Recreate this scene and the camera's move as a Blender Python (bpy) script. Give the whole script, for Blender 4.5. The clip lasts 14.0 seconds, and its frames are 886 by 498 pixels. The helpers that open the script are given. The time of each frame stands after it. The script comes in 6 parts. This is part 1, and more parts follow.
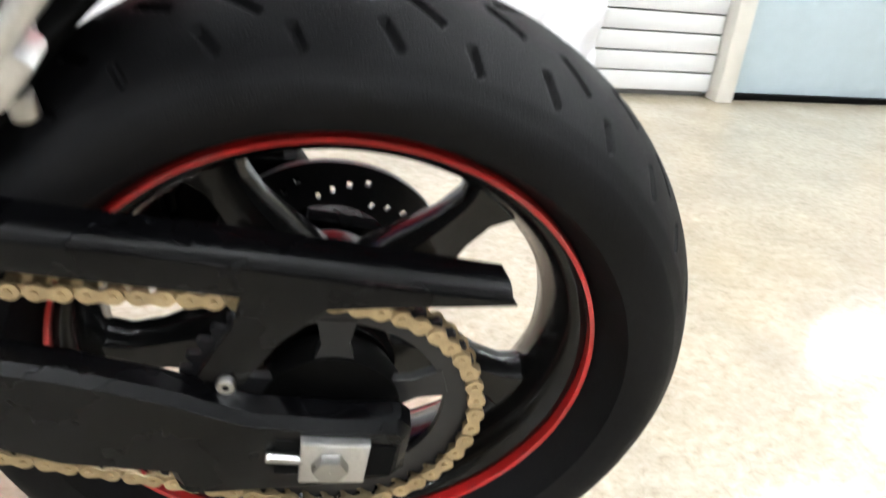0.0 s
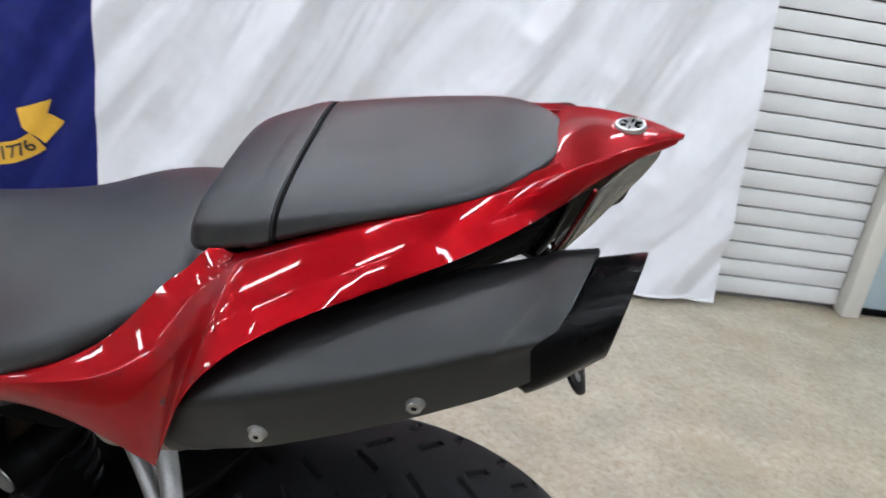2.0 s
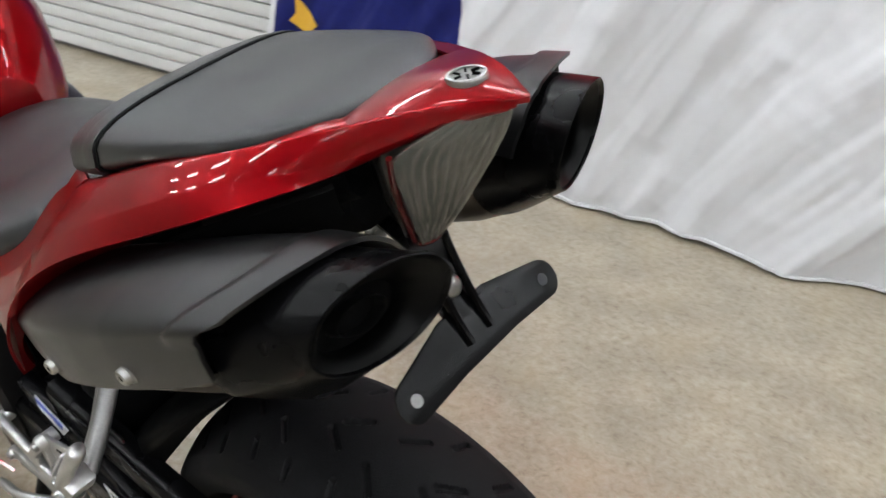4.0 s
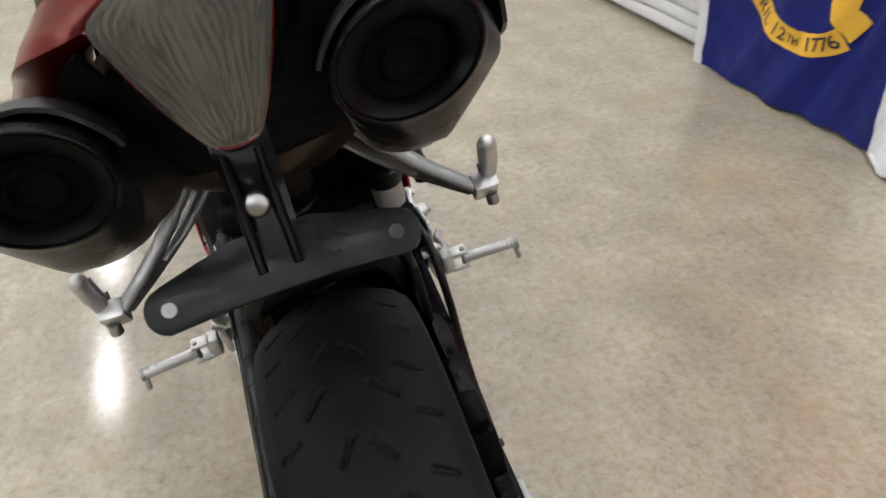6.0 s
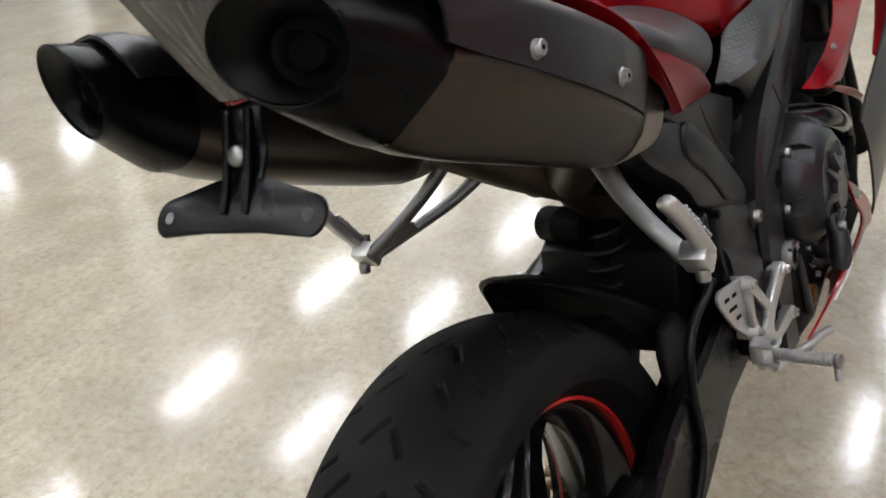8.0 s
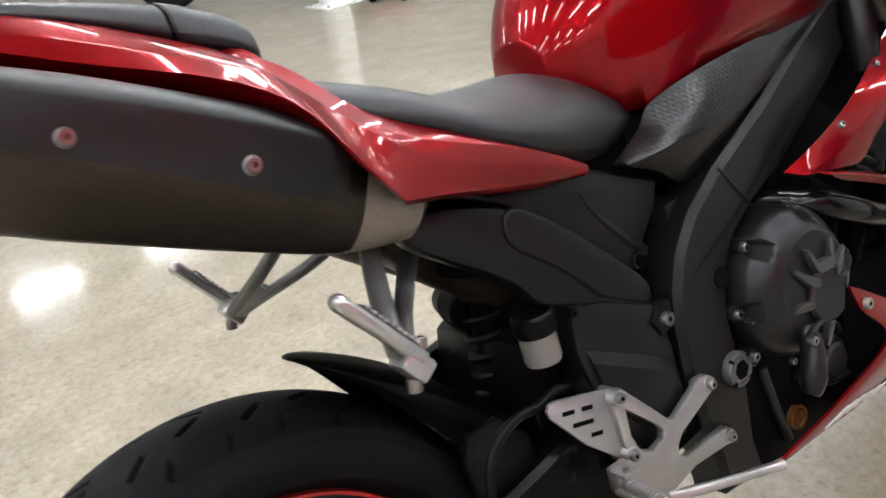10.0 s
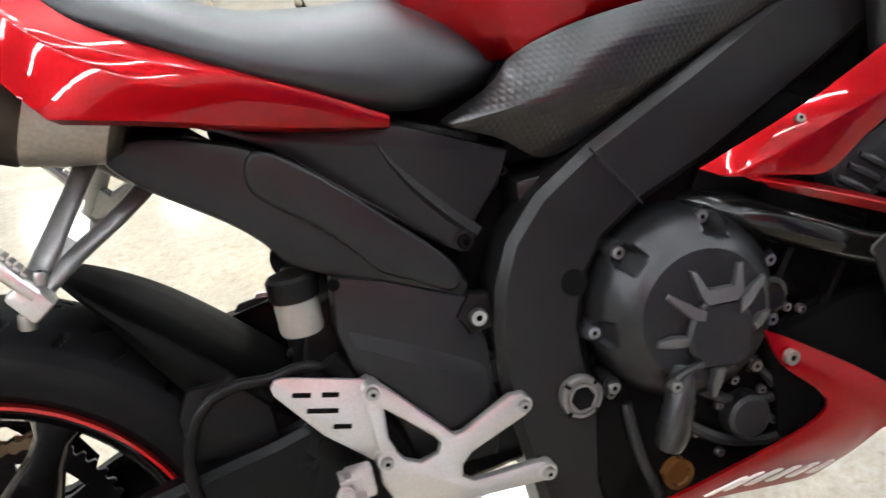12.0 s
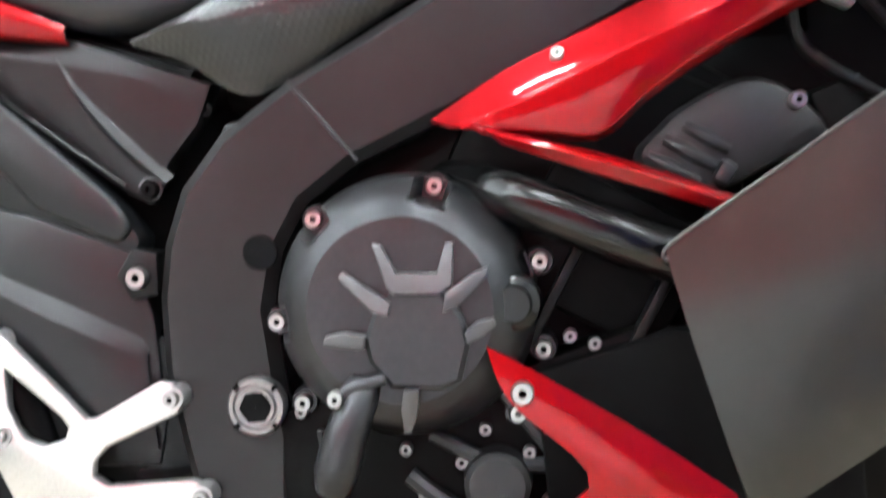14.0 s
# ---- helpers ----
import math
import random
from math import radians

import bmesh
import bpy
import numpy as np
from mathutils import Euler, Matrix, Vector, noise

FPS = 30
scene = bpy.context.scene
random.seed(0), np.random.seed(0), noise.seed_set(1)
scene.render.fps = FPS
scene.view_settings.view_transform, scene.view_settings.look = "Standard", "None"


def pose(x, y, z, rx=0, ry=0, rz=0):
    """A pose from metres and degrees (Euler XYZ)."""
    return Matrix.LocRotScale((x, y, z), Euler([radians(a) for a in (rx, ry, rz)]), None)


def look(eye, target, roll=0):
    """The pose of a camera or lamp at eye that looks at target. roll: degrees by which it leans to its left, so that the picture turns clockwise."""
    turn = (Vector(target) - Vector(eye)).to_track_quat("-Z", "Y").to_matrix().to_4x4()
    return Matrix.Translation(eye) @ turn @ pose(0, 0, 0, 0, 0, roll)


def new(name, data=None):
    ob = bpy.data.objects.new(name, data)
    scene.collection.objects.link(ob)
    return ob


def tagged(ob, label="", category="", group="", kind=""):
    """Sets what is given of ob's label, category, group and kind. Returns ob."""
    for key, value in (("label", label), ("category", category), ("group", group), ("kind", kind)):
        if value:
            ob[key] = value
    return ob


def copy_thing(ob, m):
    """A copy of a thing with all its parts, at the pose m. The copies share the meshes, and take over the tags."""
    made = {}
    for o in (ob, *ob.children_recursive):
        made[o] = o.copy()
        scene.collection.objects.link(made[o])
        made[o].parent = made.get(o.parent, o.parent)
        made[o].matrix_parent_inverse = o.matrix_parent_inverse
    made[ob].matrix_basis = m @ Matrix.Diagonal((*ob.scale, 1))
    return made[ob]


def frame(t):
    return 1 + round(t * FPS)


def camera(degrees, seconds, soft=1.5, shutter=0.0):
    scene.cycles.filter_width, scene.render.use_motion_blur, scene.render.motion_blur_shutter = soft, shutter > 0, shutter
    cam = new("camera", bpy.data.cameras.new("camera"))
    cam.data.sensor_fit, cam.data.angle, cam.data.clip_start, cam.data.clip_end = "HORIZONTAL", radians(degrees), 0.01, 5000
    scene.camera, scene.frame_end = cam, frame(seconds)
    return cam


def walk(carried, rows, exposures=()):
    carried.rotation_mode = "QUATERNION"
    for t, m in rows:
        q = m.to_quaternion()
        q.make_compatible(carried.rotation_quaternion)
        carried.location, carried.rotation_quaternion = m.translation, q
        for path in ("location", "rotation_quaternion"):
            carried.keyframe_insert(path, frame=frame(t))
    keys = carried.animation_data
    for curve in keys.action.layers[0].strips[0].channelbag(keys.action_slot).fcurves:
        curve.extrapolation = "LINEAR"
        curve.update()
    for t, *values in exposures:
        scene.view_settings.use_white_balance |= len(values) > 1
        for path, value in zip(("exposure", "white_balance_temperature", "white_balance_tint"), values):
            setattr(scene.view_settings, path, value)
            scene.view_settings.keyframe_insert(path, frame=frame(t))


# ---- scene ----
import numpy

# ---- the camera and its walk ----
cam = camera(53.63, 14.0, 1.5, 0.4)
PATH = [
    (0, (0.0381, 0.7176, 0.6895), (-0.1365, -0.1720, 0.2674), 7.63),
    (0.4, (0.0080, 0.7538, 0.8075), (-0.0395, -0.1500, 0.3821), 7.00),
    (0.5, (-0.0008, 0.7576, 0.8375), (-0.0102, -0.1465, 0.4103), 7.73),
    (1, (-0.0157, 0.7928, 1.0038), (-0.0124, -0.1287, 0.6155), 10.39),
    (1.5, (-0.0071, 0.9155, 1.1156), (-0.0179, 0.0010, 0.7111), 10.79),
    (2, (-0.0606, 0.9243, 1.1791), (-0.0183, 0.0013, 0.7966), 9.70),
    (2.5, (-0.2122, 0.8839, 1.2024), (0.0495, 0.0020, 0.8103), 11.91),
    (3, (-0.3007, 0.8373, 1.1971), (0.0257, -0.0067, 0.7717), 7.35),
    (3.2, (-0.3193, 0.8004, 1.1793), (0.0246, -0.0276, 0.7363), 6.32),
    (5.3, (-0.6325, 0.3650, 1.1814), (0.1304, -0.0315, 0.6708), 2.91),
    (5.5, (-0.6393, 0.3354, 1.1685), (0.1363, -0.0327, 0.6555), 1.96),
    (6, (-0.6159, 0.2189, 1.1435), (0.1785, -0.0172, 0.5837), 0.46),
    (6.5, (-0.5995, 0.1282, 1.1299), (0.2177, 0.0233, 0.5632), -0.95),
    (7, (-0.6069, -0.0178, 1.1207), (0.2199, 0.1692, 0.5903), -2.00),
    (7.2, (-0.6299, -0.0857, 1.1220), (0.1732, 0.1900, 0.5937), -2.42),
    (9.3, (-0.2666, -0.4650, 1.0800), (0.2947, 0.2415, 0.6491), -9.74),
    (9.5, (-0.2367, -0.5203, 1.0827), (0.2887, 0.2152, 0.6548), -9.71),
    (10, (-0.1570, -0.5938, 1.0681), (0.3496, 0.1544, 0.6398), -9.85),
    (10.5, (-0.0092, -0.5978, 1.0273), (0.4414, 0.1672, 0.5671), -10.11),
    (11, (0.1226, -0.5797, 1.0189), (0.5315, 0.1974, 0.5405), -9.47),
    (11.5, (0.1951, -0.6091, 0.9725), (0.5289, 0.2024, 0.4931), -11.39),
    (12, (0.3280, -0.7047, 0.9719), (0.5293, 0.1612, 0.5138), -8.19),
    (12.5, (0.4518, -0.7538, 0.9551), (0.6026, 0.1342, 0.5208), -9.78),
    (13, (0.5898, -0.7137, 0.8881), (0.6669, 0.1973, 0.4830), -10.28),
    (13.5, (0.7468, -0.6442, 0.8627), (0.7553, 0.2872, 0.4986), -9.04),
    (14, (0.8062, -0.6477, 0.7023), (0.7079, 0.3121, 0.4393), -7.73),
]
walk(cam, [(t, look(eye, target, roll)) for t, eye, target, roll in PATH],
     [(0, 0.45, 6500, 10), (1.0, -0.2, 6350, 10), (2.0, -0.45, 6100, 11), (3.2, -0.6, 6300, 10), (5.3, -0.45, 6700, 11), (7.2, -0.5, 6600, 11), (9.3, -0.3, 6500, 11), (10.5, -0.1, 6500, 11), (11.0, 0.05, 6500, 11), (12.0, 0.5, 6450, 9), (13.0, 1.0, 6300, 8), (14.0, 1.65, 6250, 7)])

# ---- light ----
scene.view_settings.exposure = 0.0
world = bpy.data.worlds.new("world")
world.use_nodes = True
scene.world = world
world.node_tree.nodes["Background"].inputs[0].default_value = (0.9, 0.95, 1.0, 1)
world.node_tree.nodes["Background"].inputs[1].default_value = 0.02
LAMP = 98.0


# ---- materials ----
def material(name, base, rough=0.5, metal=0.0, coat=0.0, coat_rough=0.03, vary=0.15, size=30.0, bump=0.0, bump_size=400.0,
             rough_vary=0.1, **more):
    """A principled surface with a colour that varies at two scales, uneven gloss and a fine relief."""
    m = bpy.data.materials.new(name)
    m.use_nodes = True
    t = m.node_tree
    n, l = t.nodes, t.links
    p = n["Principled BSDF"]
    p.inputs["Roughness"].default_value = rough
    p.inputs["Metallic"].default_value = metal
    p.inputs["Coat Weight"].default_value = coat
    p.inputs["Coat Roughness"].default_value = coat_rough
    for key, value in more.items():
        p.inputs[key.replace("_", " ")].default_value = value
    co = n.new("ShaderNodeTexCoord")
    big, fine = n.new("ShaderNodeTexNoise"), n.new("ShaderNodeTexNoise")
    big.inputs["Scale"].default_value, big.inputs["Detail"].default_value = size, 4
    fine.inputs["Scale"].default_value, fine.inputs["Detail"].default_value = size * 11, 3
    add = n.new("ShaderNodeMath")
    add.operation = "ADD"
    l.new(co.outputs["Object"], big.inputs["Vector"])
    l.new(co.outputs["Object"], fine.inputs["Vector"])
    l.new(big.outputs["Fac"], add.inputs[0])
    l.new(fine.outputs["Fac"], add.inputs[1])
    ramp = n.new("ShaderNodeMapRange")
    ramp.inputs[1].default_value, ramp.inputs[2].default_value = 0.6, 1.4
    ramp.inputs[3].default_value, ramp.inputs[4].default_value = 1 - vary, 1 + vary
    l.new(add.outputs[0], ramp.inputs[0])
    mul = n.new("ShaderNodeVectorMath")
    mul.operation = "SCALE"
    mul.inputs[0].default_value = base
    l.new(ramp.outputs[0], mul.inputs["Scale"])
    l.new(mul.outputs[0], p.inputs["Base Color"])
    rr = n.new("ShaderNodeMapRange")
    rr.inputs[1].default_value, rr.inputs[2].default_value = 0.3, 0.7
    rr.inputs[3].default_value, rr.inputs[4].default_value = rough * (1 - rough_vary), min(1.0, rough * (1 + rough_vary))
    l.new(big.outputs["Fac"], rr.inputs[0])
    l.new(rr.outputs[0], p.inputs["Roughness"])
    if bump:
        grain, b = n.new("ShaderNodeTexNoise"), n.new("ShaderNodeBump")
        grain.inputs["Scale"].default_value, grain.inputs["Detail"].default_value = bump_size, 2
        b.inputs["Strength"].default_value, b.inputs["Distance"].default_value = bump, 0.001
        l.new(co.outputs["Object"], grain.inputs["Vector"])
        l.new(grain.outputs["Fac"], b.inputs["Height"])
        l.new(b.outputs[0], p.inputs["Normal"])
    return m


def floor_material():
    """Sealed beige concrete with fine speckles, cloudy stains and a polished coat."""
    m = material("polished concrete", (0.47, 0.40, 0.30), 0.4, 0.0, coat=0.8, coat_rough=0.11, vary=0.12, size=1.3)
    t = m.node_tree
    n, l = t.nodes, t.links
    p = n["Principled BSDF"]
    co = n.new("ShaderNodeTexCoord")
    speck = n.new("ShaderNodeTexNoise")
    speck.inputs["Scale"].default_value, speck.inputs["Detail"].default_value = 48, 9
    speck.inputs["Roughness"].default_value, speck.inputs["Distortion"].default_value = 0.78, 0.4
    ramp = n.new("ShaderNodeValToRGB")
    ramp.color_ramp.elements[0].position, ramp.color_ramp.elements[0].color = 0.30, (0.184, 0.146, 0.094, 1)
    ramp.color_ramp.elements[1].position, ramp.color_ramp.elements[1].color = 0.70, (0.407, 0.364, 0.291, 1)
    e = ramp.color_ramp.elements.new(0.47)
    e.color = (0.309, 0.263, 0.191, 1)
    l.new(co.outputs["Object"], speck.inputs["Vector"])
    l.new(speck.outputs["Fac"], ramp.inputs[0])
    cloud = n.new("ShaderNodeTexNoise")
    cloud.inputs["Scale"].default_value, cloud.inputs["Detail"].default_value = 6.5, 6
    l.new(co.outputs["Object"], cloud.inputs["Vector"])
    cr = n.new("ShaderNodeMapRange")
    cr.inputs[1].default_value, cr.inputs[2].default_value = 0.3, 0.7
    cr.inputs[3].default_value, cr.inputs[4].default_value = 0.82, 1.15
    l.new(cloud.outputs["Fac"], cr.inputs[0])
    mul = n.new("ShaderNodeVectorMath")
    mul.operation = "SCALE"
    l.new(ramp.outputs[0], mul.inputs[0])
    l.new(cr.outputs[0], mul.inputs["Scale"])
    stain, sr, mix = n.new("ShaderNodeTexNoise"), n.new("ShaderNodeMapRange"), n.new("ShaderNodeMix")
    stain.inputs["Scale"].default_value, stain.inputs["Detail"].default_value, stain.inputs["Roughness"].default_value = 3.4, 7, 0.62
    l.new(co.outputs["Object"], stain.inputs["Vector"])
    sr.inputs[1].default_value, sr.inputs[2].default_value, sr.inputs[3].default_value, sr.inputs[4].default_value = 0.52, 0.72, 0.0, 0.6
    l.new(stain.outputs["Fac"], sr.inputs[0])
    mix.data_type = "RGBA"
    l.new(sr.outputs[0], mix.inputs[0])
    l.new(mul.outputs[0], mix.inputs[6])
    mix.inputs[7].default_value = (0.280, 0.219, 0.134, 1)
    l.new(mix.outputs[2], p.inputs["Base Color"])
    b, b2 = n.new("ShaderNodeBump"), n.new("ShaderNodeTexNoise")
    b2.inputs["Scale"].default_value, b2.inputs["Detail"].default_value = 9, 3
    l.new(co.outputs["Object"], b2.inputs["Vector"])
    b.inputs["Strength"].default_value, b.inputs["Distance"].default_value = 0.06, 0.002
    l.new(b2.outputs["Fac"], b.inputs["Height"])
    l.new(b.outputs[0], p.inputs["Coat Normal"])
    return m


def dimpled_material():
    """Black moulded plastic with rows of small round dimples."""
    m = material("dimpled black plastic", (0.0032, 0.0032, 0.0035), 0.31, vary=0.08, size=14, rough_vary=0.04, Specular_IOR_Level=0.45)
    n, l = m.node_tree.nodes, m.node_tree.links
    co, sp, jo, mp = n.new("ShaderNodeTexCoord"), n.new("ShaderNodeSeparateXYZ"), n.new("ShaderNodeCombineXYZ"), n.new("ShaderNodeMapping")
    l.new(co.outputs["Object"], sp.inputs[0])
    l.new(sp.outputs["X"], jo.inputs["X"])
    l.new(sp.outputs["Z"], jo.inputs["Y"])
    l.new(jo.outputs[0], mp.inputs["Vector"])
    mp.inputs["Rotation"].default_value = (0, 0, radians(62))
    b, near, rim_ = n.new("ShaderNodeBump"), n.new("ShaderNodeMath"), n.new("ShaderNodeMapRange")
    near.operation = "MINIMUM"
    for k, off in enumerate((0.0, 0.5)):
        # one rectangular grid of dimples each; together they stand in offset rows
        chain_ = [("MULTIPLY", (158, 158 / 1.732, 0)), ("ADD", (off, off, 0)), ("FRACTION", None), ("ADD", (-0.5, -0.5, 0)), ("MULTIPLY", (1, 1.732, 0))]
        out = mp.outputs[0]
        for op, val in chain_:
            q = n.new("ShaderNodeVectorMath")
            q.operation = op
            l.new(out, q.inputs[0])
            if val:
                q.inputs[1].default_value = val
            out = q.outputs[0]
        far_ = n.new("ShaderNodeVectorMath")
        far_.operation = "LENGTH"
        l.new(out, far_.inputs[0])
        l.new(far_.outputs["Value"], near.inputs[k])
    rim_.interpolation_type = "SMOOTHSTEP"
    rim_.inputs[1].default_value, rim_.inputs[2].default_value = 0.12, 0.46
    l.new(near.outputs[0], rim_.inputs[0])
    b.inputs["Strength"].default_value, b.inputs["Distance"].default_value = 0.42, 0.0006
    l.new(rim_.outputs[0], b.inputs["Height"])
    l.new(b.outputs[0], n["Principled BSDF"].inputs["Normal"])
    return m


def glow(name, colour, strength):
    m = bpy.data.materials.new(name)
    m.use_nodes = True
    p = m.node_tree.nodes["Principled BSDF"]
    p.inputs["Base Color"].default_value = (0.9, 0.9, 0.9, 1)
    p.inputs["Emission Color"].default_value = (*colour, 1)
    p.inputs["Emission Strength"].default_value = strength
    return m


M_RED = material("red metallic lacquer", (0.195, 0.0009, 0.0028), 0.29, 0.60, coat=0.42, coat_rough=0.012, vary=0.06, size=14, rough_vary=0.03, Specular_IOR_Level=0.05)
M_BLACK = material("black moulded plastic", (0.003, 0.003, 0.0032), 0.36, vary=0.25, size=20, bump=0.2, bump_size=1400, Specular_IOR_Level=0.13)
M_SHIELD = material("matt black shield plastic", (0.0035, 0.0035, 0.0037), 0.38, vary=0.25, size=20, bump=0.12, bump_size=1400, Specular_IOR_Level=0.38)
M_SUB = material("satin black moulded cover", (0.0040, 0.0042, 0.0047), 0.37, vary=0.1, size=16, bump=0.05, bump_size=1100, Specular_IOR_Level=0.26)
M_CAP = material("glossy black end cap", (0.0015, 0.0015, 0.0017), 0.27, vary=0.1, size=16, Specular_IOR_Level=0.07)
M_SATIN = material("satin black plastic", (0.0015, 0.0015, 0.0018), 0.27, vary=0.2, size=16, bump=0.08, bump_size=900, Specular_IOR_Level=0.13)
M_GLOSS = material("gloss black lacquer", (0.003, 0.003, 0.003), 0.2, coat=0.15, vary=0.2, size=15, Specular_IOR_Level=0.2)
M_FRAME = material("black powder coat", (0.0070, 0.0066, 0.0068), 0.36, 0.15, vary=0.1, size=12, rough_vary=0.04, bump=0.05, bump_size=1100, Specular_IOR_Level=0.26)
M_VINYL = material("grained seat vinyl", (0.0052, 0.006, 0.0076), 0.43, vary=0.12, size=10, bump=0.22, bump_size=1600, Specular_IOR_Level=0.56)
M_RUBBER = material("tyre rubber", (0.004, 0.004, 0.0045), 0.6, vary=0.45, size=25, bump=0.35, bump_size=700, Specular_IOR_Level=0.10)
M_CASE = material("dark magnesium paint", (0.031, 0.031, 0.033), 0.33, 0.75, vary=0.15, size=18, bump=0.08, bump_size=1200, Specular_IOR_Level=0.22)
# paler copy of the case paint: light caught by the fins is in the colour
M_FIN = material("case paint lightened for lit fins", (0.040, 0.040, 0.042), 0.40, 0.15, vary=0.15, size=30, bump=0.08, bump_size=1200)
M_CASE_DARK = material("dark grey moulded cover", (0.010, 0.010, 0.011), 0.40, vary=0.2, size=18, bump=0.1, bump_size=1200, Specular_IOR_Level=0.3)
M_DARK = material("near-black metal", (0.0015, 0.0015, 0.0015), 0.5, vary=0.4, size=25, Specular_IOR_Level=0.045)
M_ALU = material("satin aluminium", (0.49, 0.487, 0.48), 0.34, 0.9, vary=0.12, size=30, bump=0.15, bump_size=900)
M_STEEL = material("bright steel", (0.30, 0.295, 0.285), 0.30, 1.0, vary=0.1, size=60)
M_CAST = material("cast aluminium", (0.19, 0.187, 0.184), 0.40, 0.85, vary=0.15, size=30, bump=0.25, bump_size=700)
M_TITAN = material("brushed heated steel", (0.052, 0.043, 0.035), 0.36, 0.9, vary=0.16, size=9, bump=0.1, bump_size=600)
M_GOLD = material("gold plated links", (0.42, 0.33, 0.20), 0.38, 0.85, vary=0.3, size=80)
M_STRIPE = material("red rim tape", (0.37, 0.010, 0.010), 0.35, coat=0.3, vary=0.1, size=30)
M_PANEL = material("smoked inner fairing panel", (0.013, 0.0125, 0.0105), 0.32, 0.2, coat=0.12, coat_rough=0.12, vary=0.12, size=8, Specular_IOR_Level=0.3)
M_COLLAR = material("pale cast collar", (0.26, 0.235, 0.20), 0.42, 0.8, vary=0.2, size=25, bump=0.2, bump_size=500)
M_PLATE = material("black painted sheet steel", (0.0025, 0.0025, 0.003), 0.26, vary=0.15, size=14, bump=0.05, bump_size=900, Specular_IOR_Level=0.15)
M_THROAT = material("sooty dished black", (0.0015, 0.0015, 0.0015), 0.4, vary=0.3, size=25, Specular_IOR_Level=0.08)
M_PIPE = material("thin dull steel edge", (0.018, 0.018, 0.018), 0.35, 0.8, vary=0.2, size=40)
# panel colour made lighter to paint the highlight along its edge
M_RIM = material("lightened panel edge highlight", (0.035, 0.034, 0.031), 0.35, 0.2, vary=0.2, size=40)
M_RES = material("milky fluid cup", (0.19, 0.18, 0.165), 0.4, vary=0.1, size=30, Subsurface_Weight=0.2)
M_RUST = material("heat-tinted pipe", (0.04, 0.028, 0.019), 0.5, 0.7, vary=0.5, size=22)
M_PALE = material("pale silver decal", (0.62, 0.60, 0.57), 0.3, 0.3, coat=0.5, vary=0.05)
# near-black that takes the place of shade inside holes, sockets and gaps
M_HOLE = material("black for holes and shaded gaps", (0.003, 0.003, 0.003), 0.9, vary=0.1, Specular_IOR_Level=0.05)
M_KNEE = dimpled_material()
M_FLOOR = floor_material()
M_SLAT = material("white slat board", (0.53, 0.53, 0.52), 0.45, vary=0.04, size=2, bump=0.1, bump_size=200)
M_WALL = material("pale blue painted wall", (0.35, 0.42, 0.45), 0.5, vary=0.05, size=2, bump=0.15, bump_size=120)
M_PAINT = material("off-white wall paint", (0.23, 0.22, 0.20), 0.6, vary=0.05, size=1.5, bump=0.2, bump_size=90)
M_CREAM = material("cream trim", (0.51, 0.49, 0.44), 0.5, vary=0.05, size=3)
M_CEIL = material("dark ceiling deck", (0.05, 0.05, 0.05), 0.8, vary=0.1, size=4, bump=0.3, bump_size=150)
M_WHITE = material("white flag nylon", (0.57, 0.57, 0.585), 0.55, vary=0.03, size=3, bump=0.2, bump_size=1500, Sheen_Weight=0.2)
M_BLUE = material("navy flag nylon", (0.005, 0.009, 0.092), 0.55, vary=0.15, size=6, bump=0.2, bump_size=1500, Specular_IOR_Level=0.2)
M_FLAGRED = material("red flag nylon", (0.44, 0.014, 0.028), 0.55, vary=0.08, size=6, bump=0.2, bump_size=1500, Specular_IOR_Level=0.2)
M_YELLOW = material("gold flag applique", (0.60, 0.335, 0.028), 0.55, vary=0.08, size=12, bump=0.2, bump_size=1500)
M_INK = material("dark flag lettering", (0.02, 0.018, 0.016), 0.6, vary=0.2, size=20)
M_TUBE = glow("lit fluorescent tube", (0.93, 0.97, 1.0), LAMP)


# ---- mesh helpers ----
def mesh_of(bm, name, mat, angle=40):
    me = bpy.data.meshes.new(name)
    bmesh.ops.recalc_face_normals(bm, faces=bm.faces)
    bm.to_mesh(me)
    bm.free()
    me.materials.append(mat)
    for f in me.polygons:
        f.use_smooth = True
    me.set_sharp_from_angle(angle=radians(angle))
    return me


def part(name, bm, mat, parent, label="", angle=40):
    """One mesh object under a thing or a part."""
    ob = new(name, mesh_of(bm, name, mat, angle))
    ob.parent = parent
    return tagged(ob, label)


def merge(*bms):
    out = bmesh.new()
    for b in bms:
        me = bpy.data.meshes.new("tmp")
        b.to_mesh(me)
        out.from_mesh(me)
        bpy.data.meshes.remove(me)
        b.free()
    return out


def box(c, size, bevel=0.003, turn=None):
    bm = bmesh.new()
    bmesh.ops.create_cube(bm, size=1.0)
    m = Matrix.Translation(c) @ (turn or Matrix()) @ Matrix.Diagonal((*size, 1))
    bm.transform(m)
    if bevel:
        bmesh.ops.bevel(bm, geom=list(bm.edges), offset=bevel, segments=2, affect="EDGES", profile=0.5)
    return bm


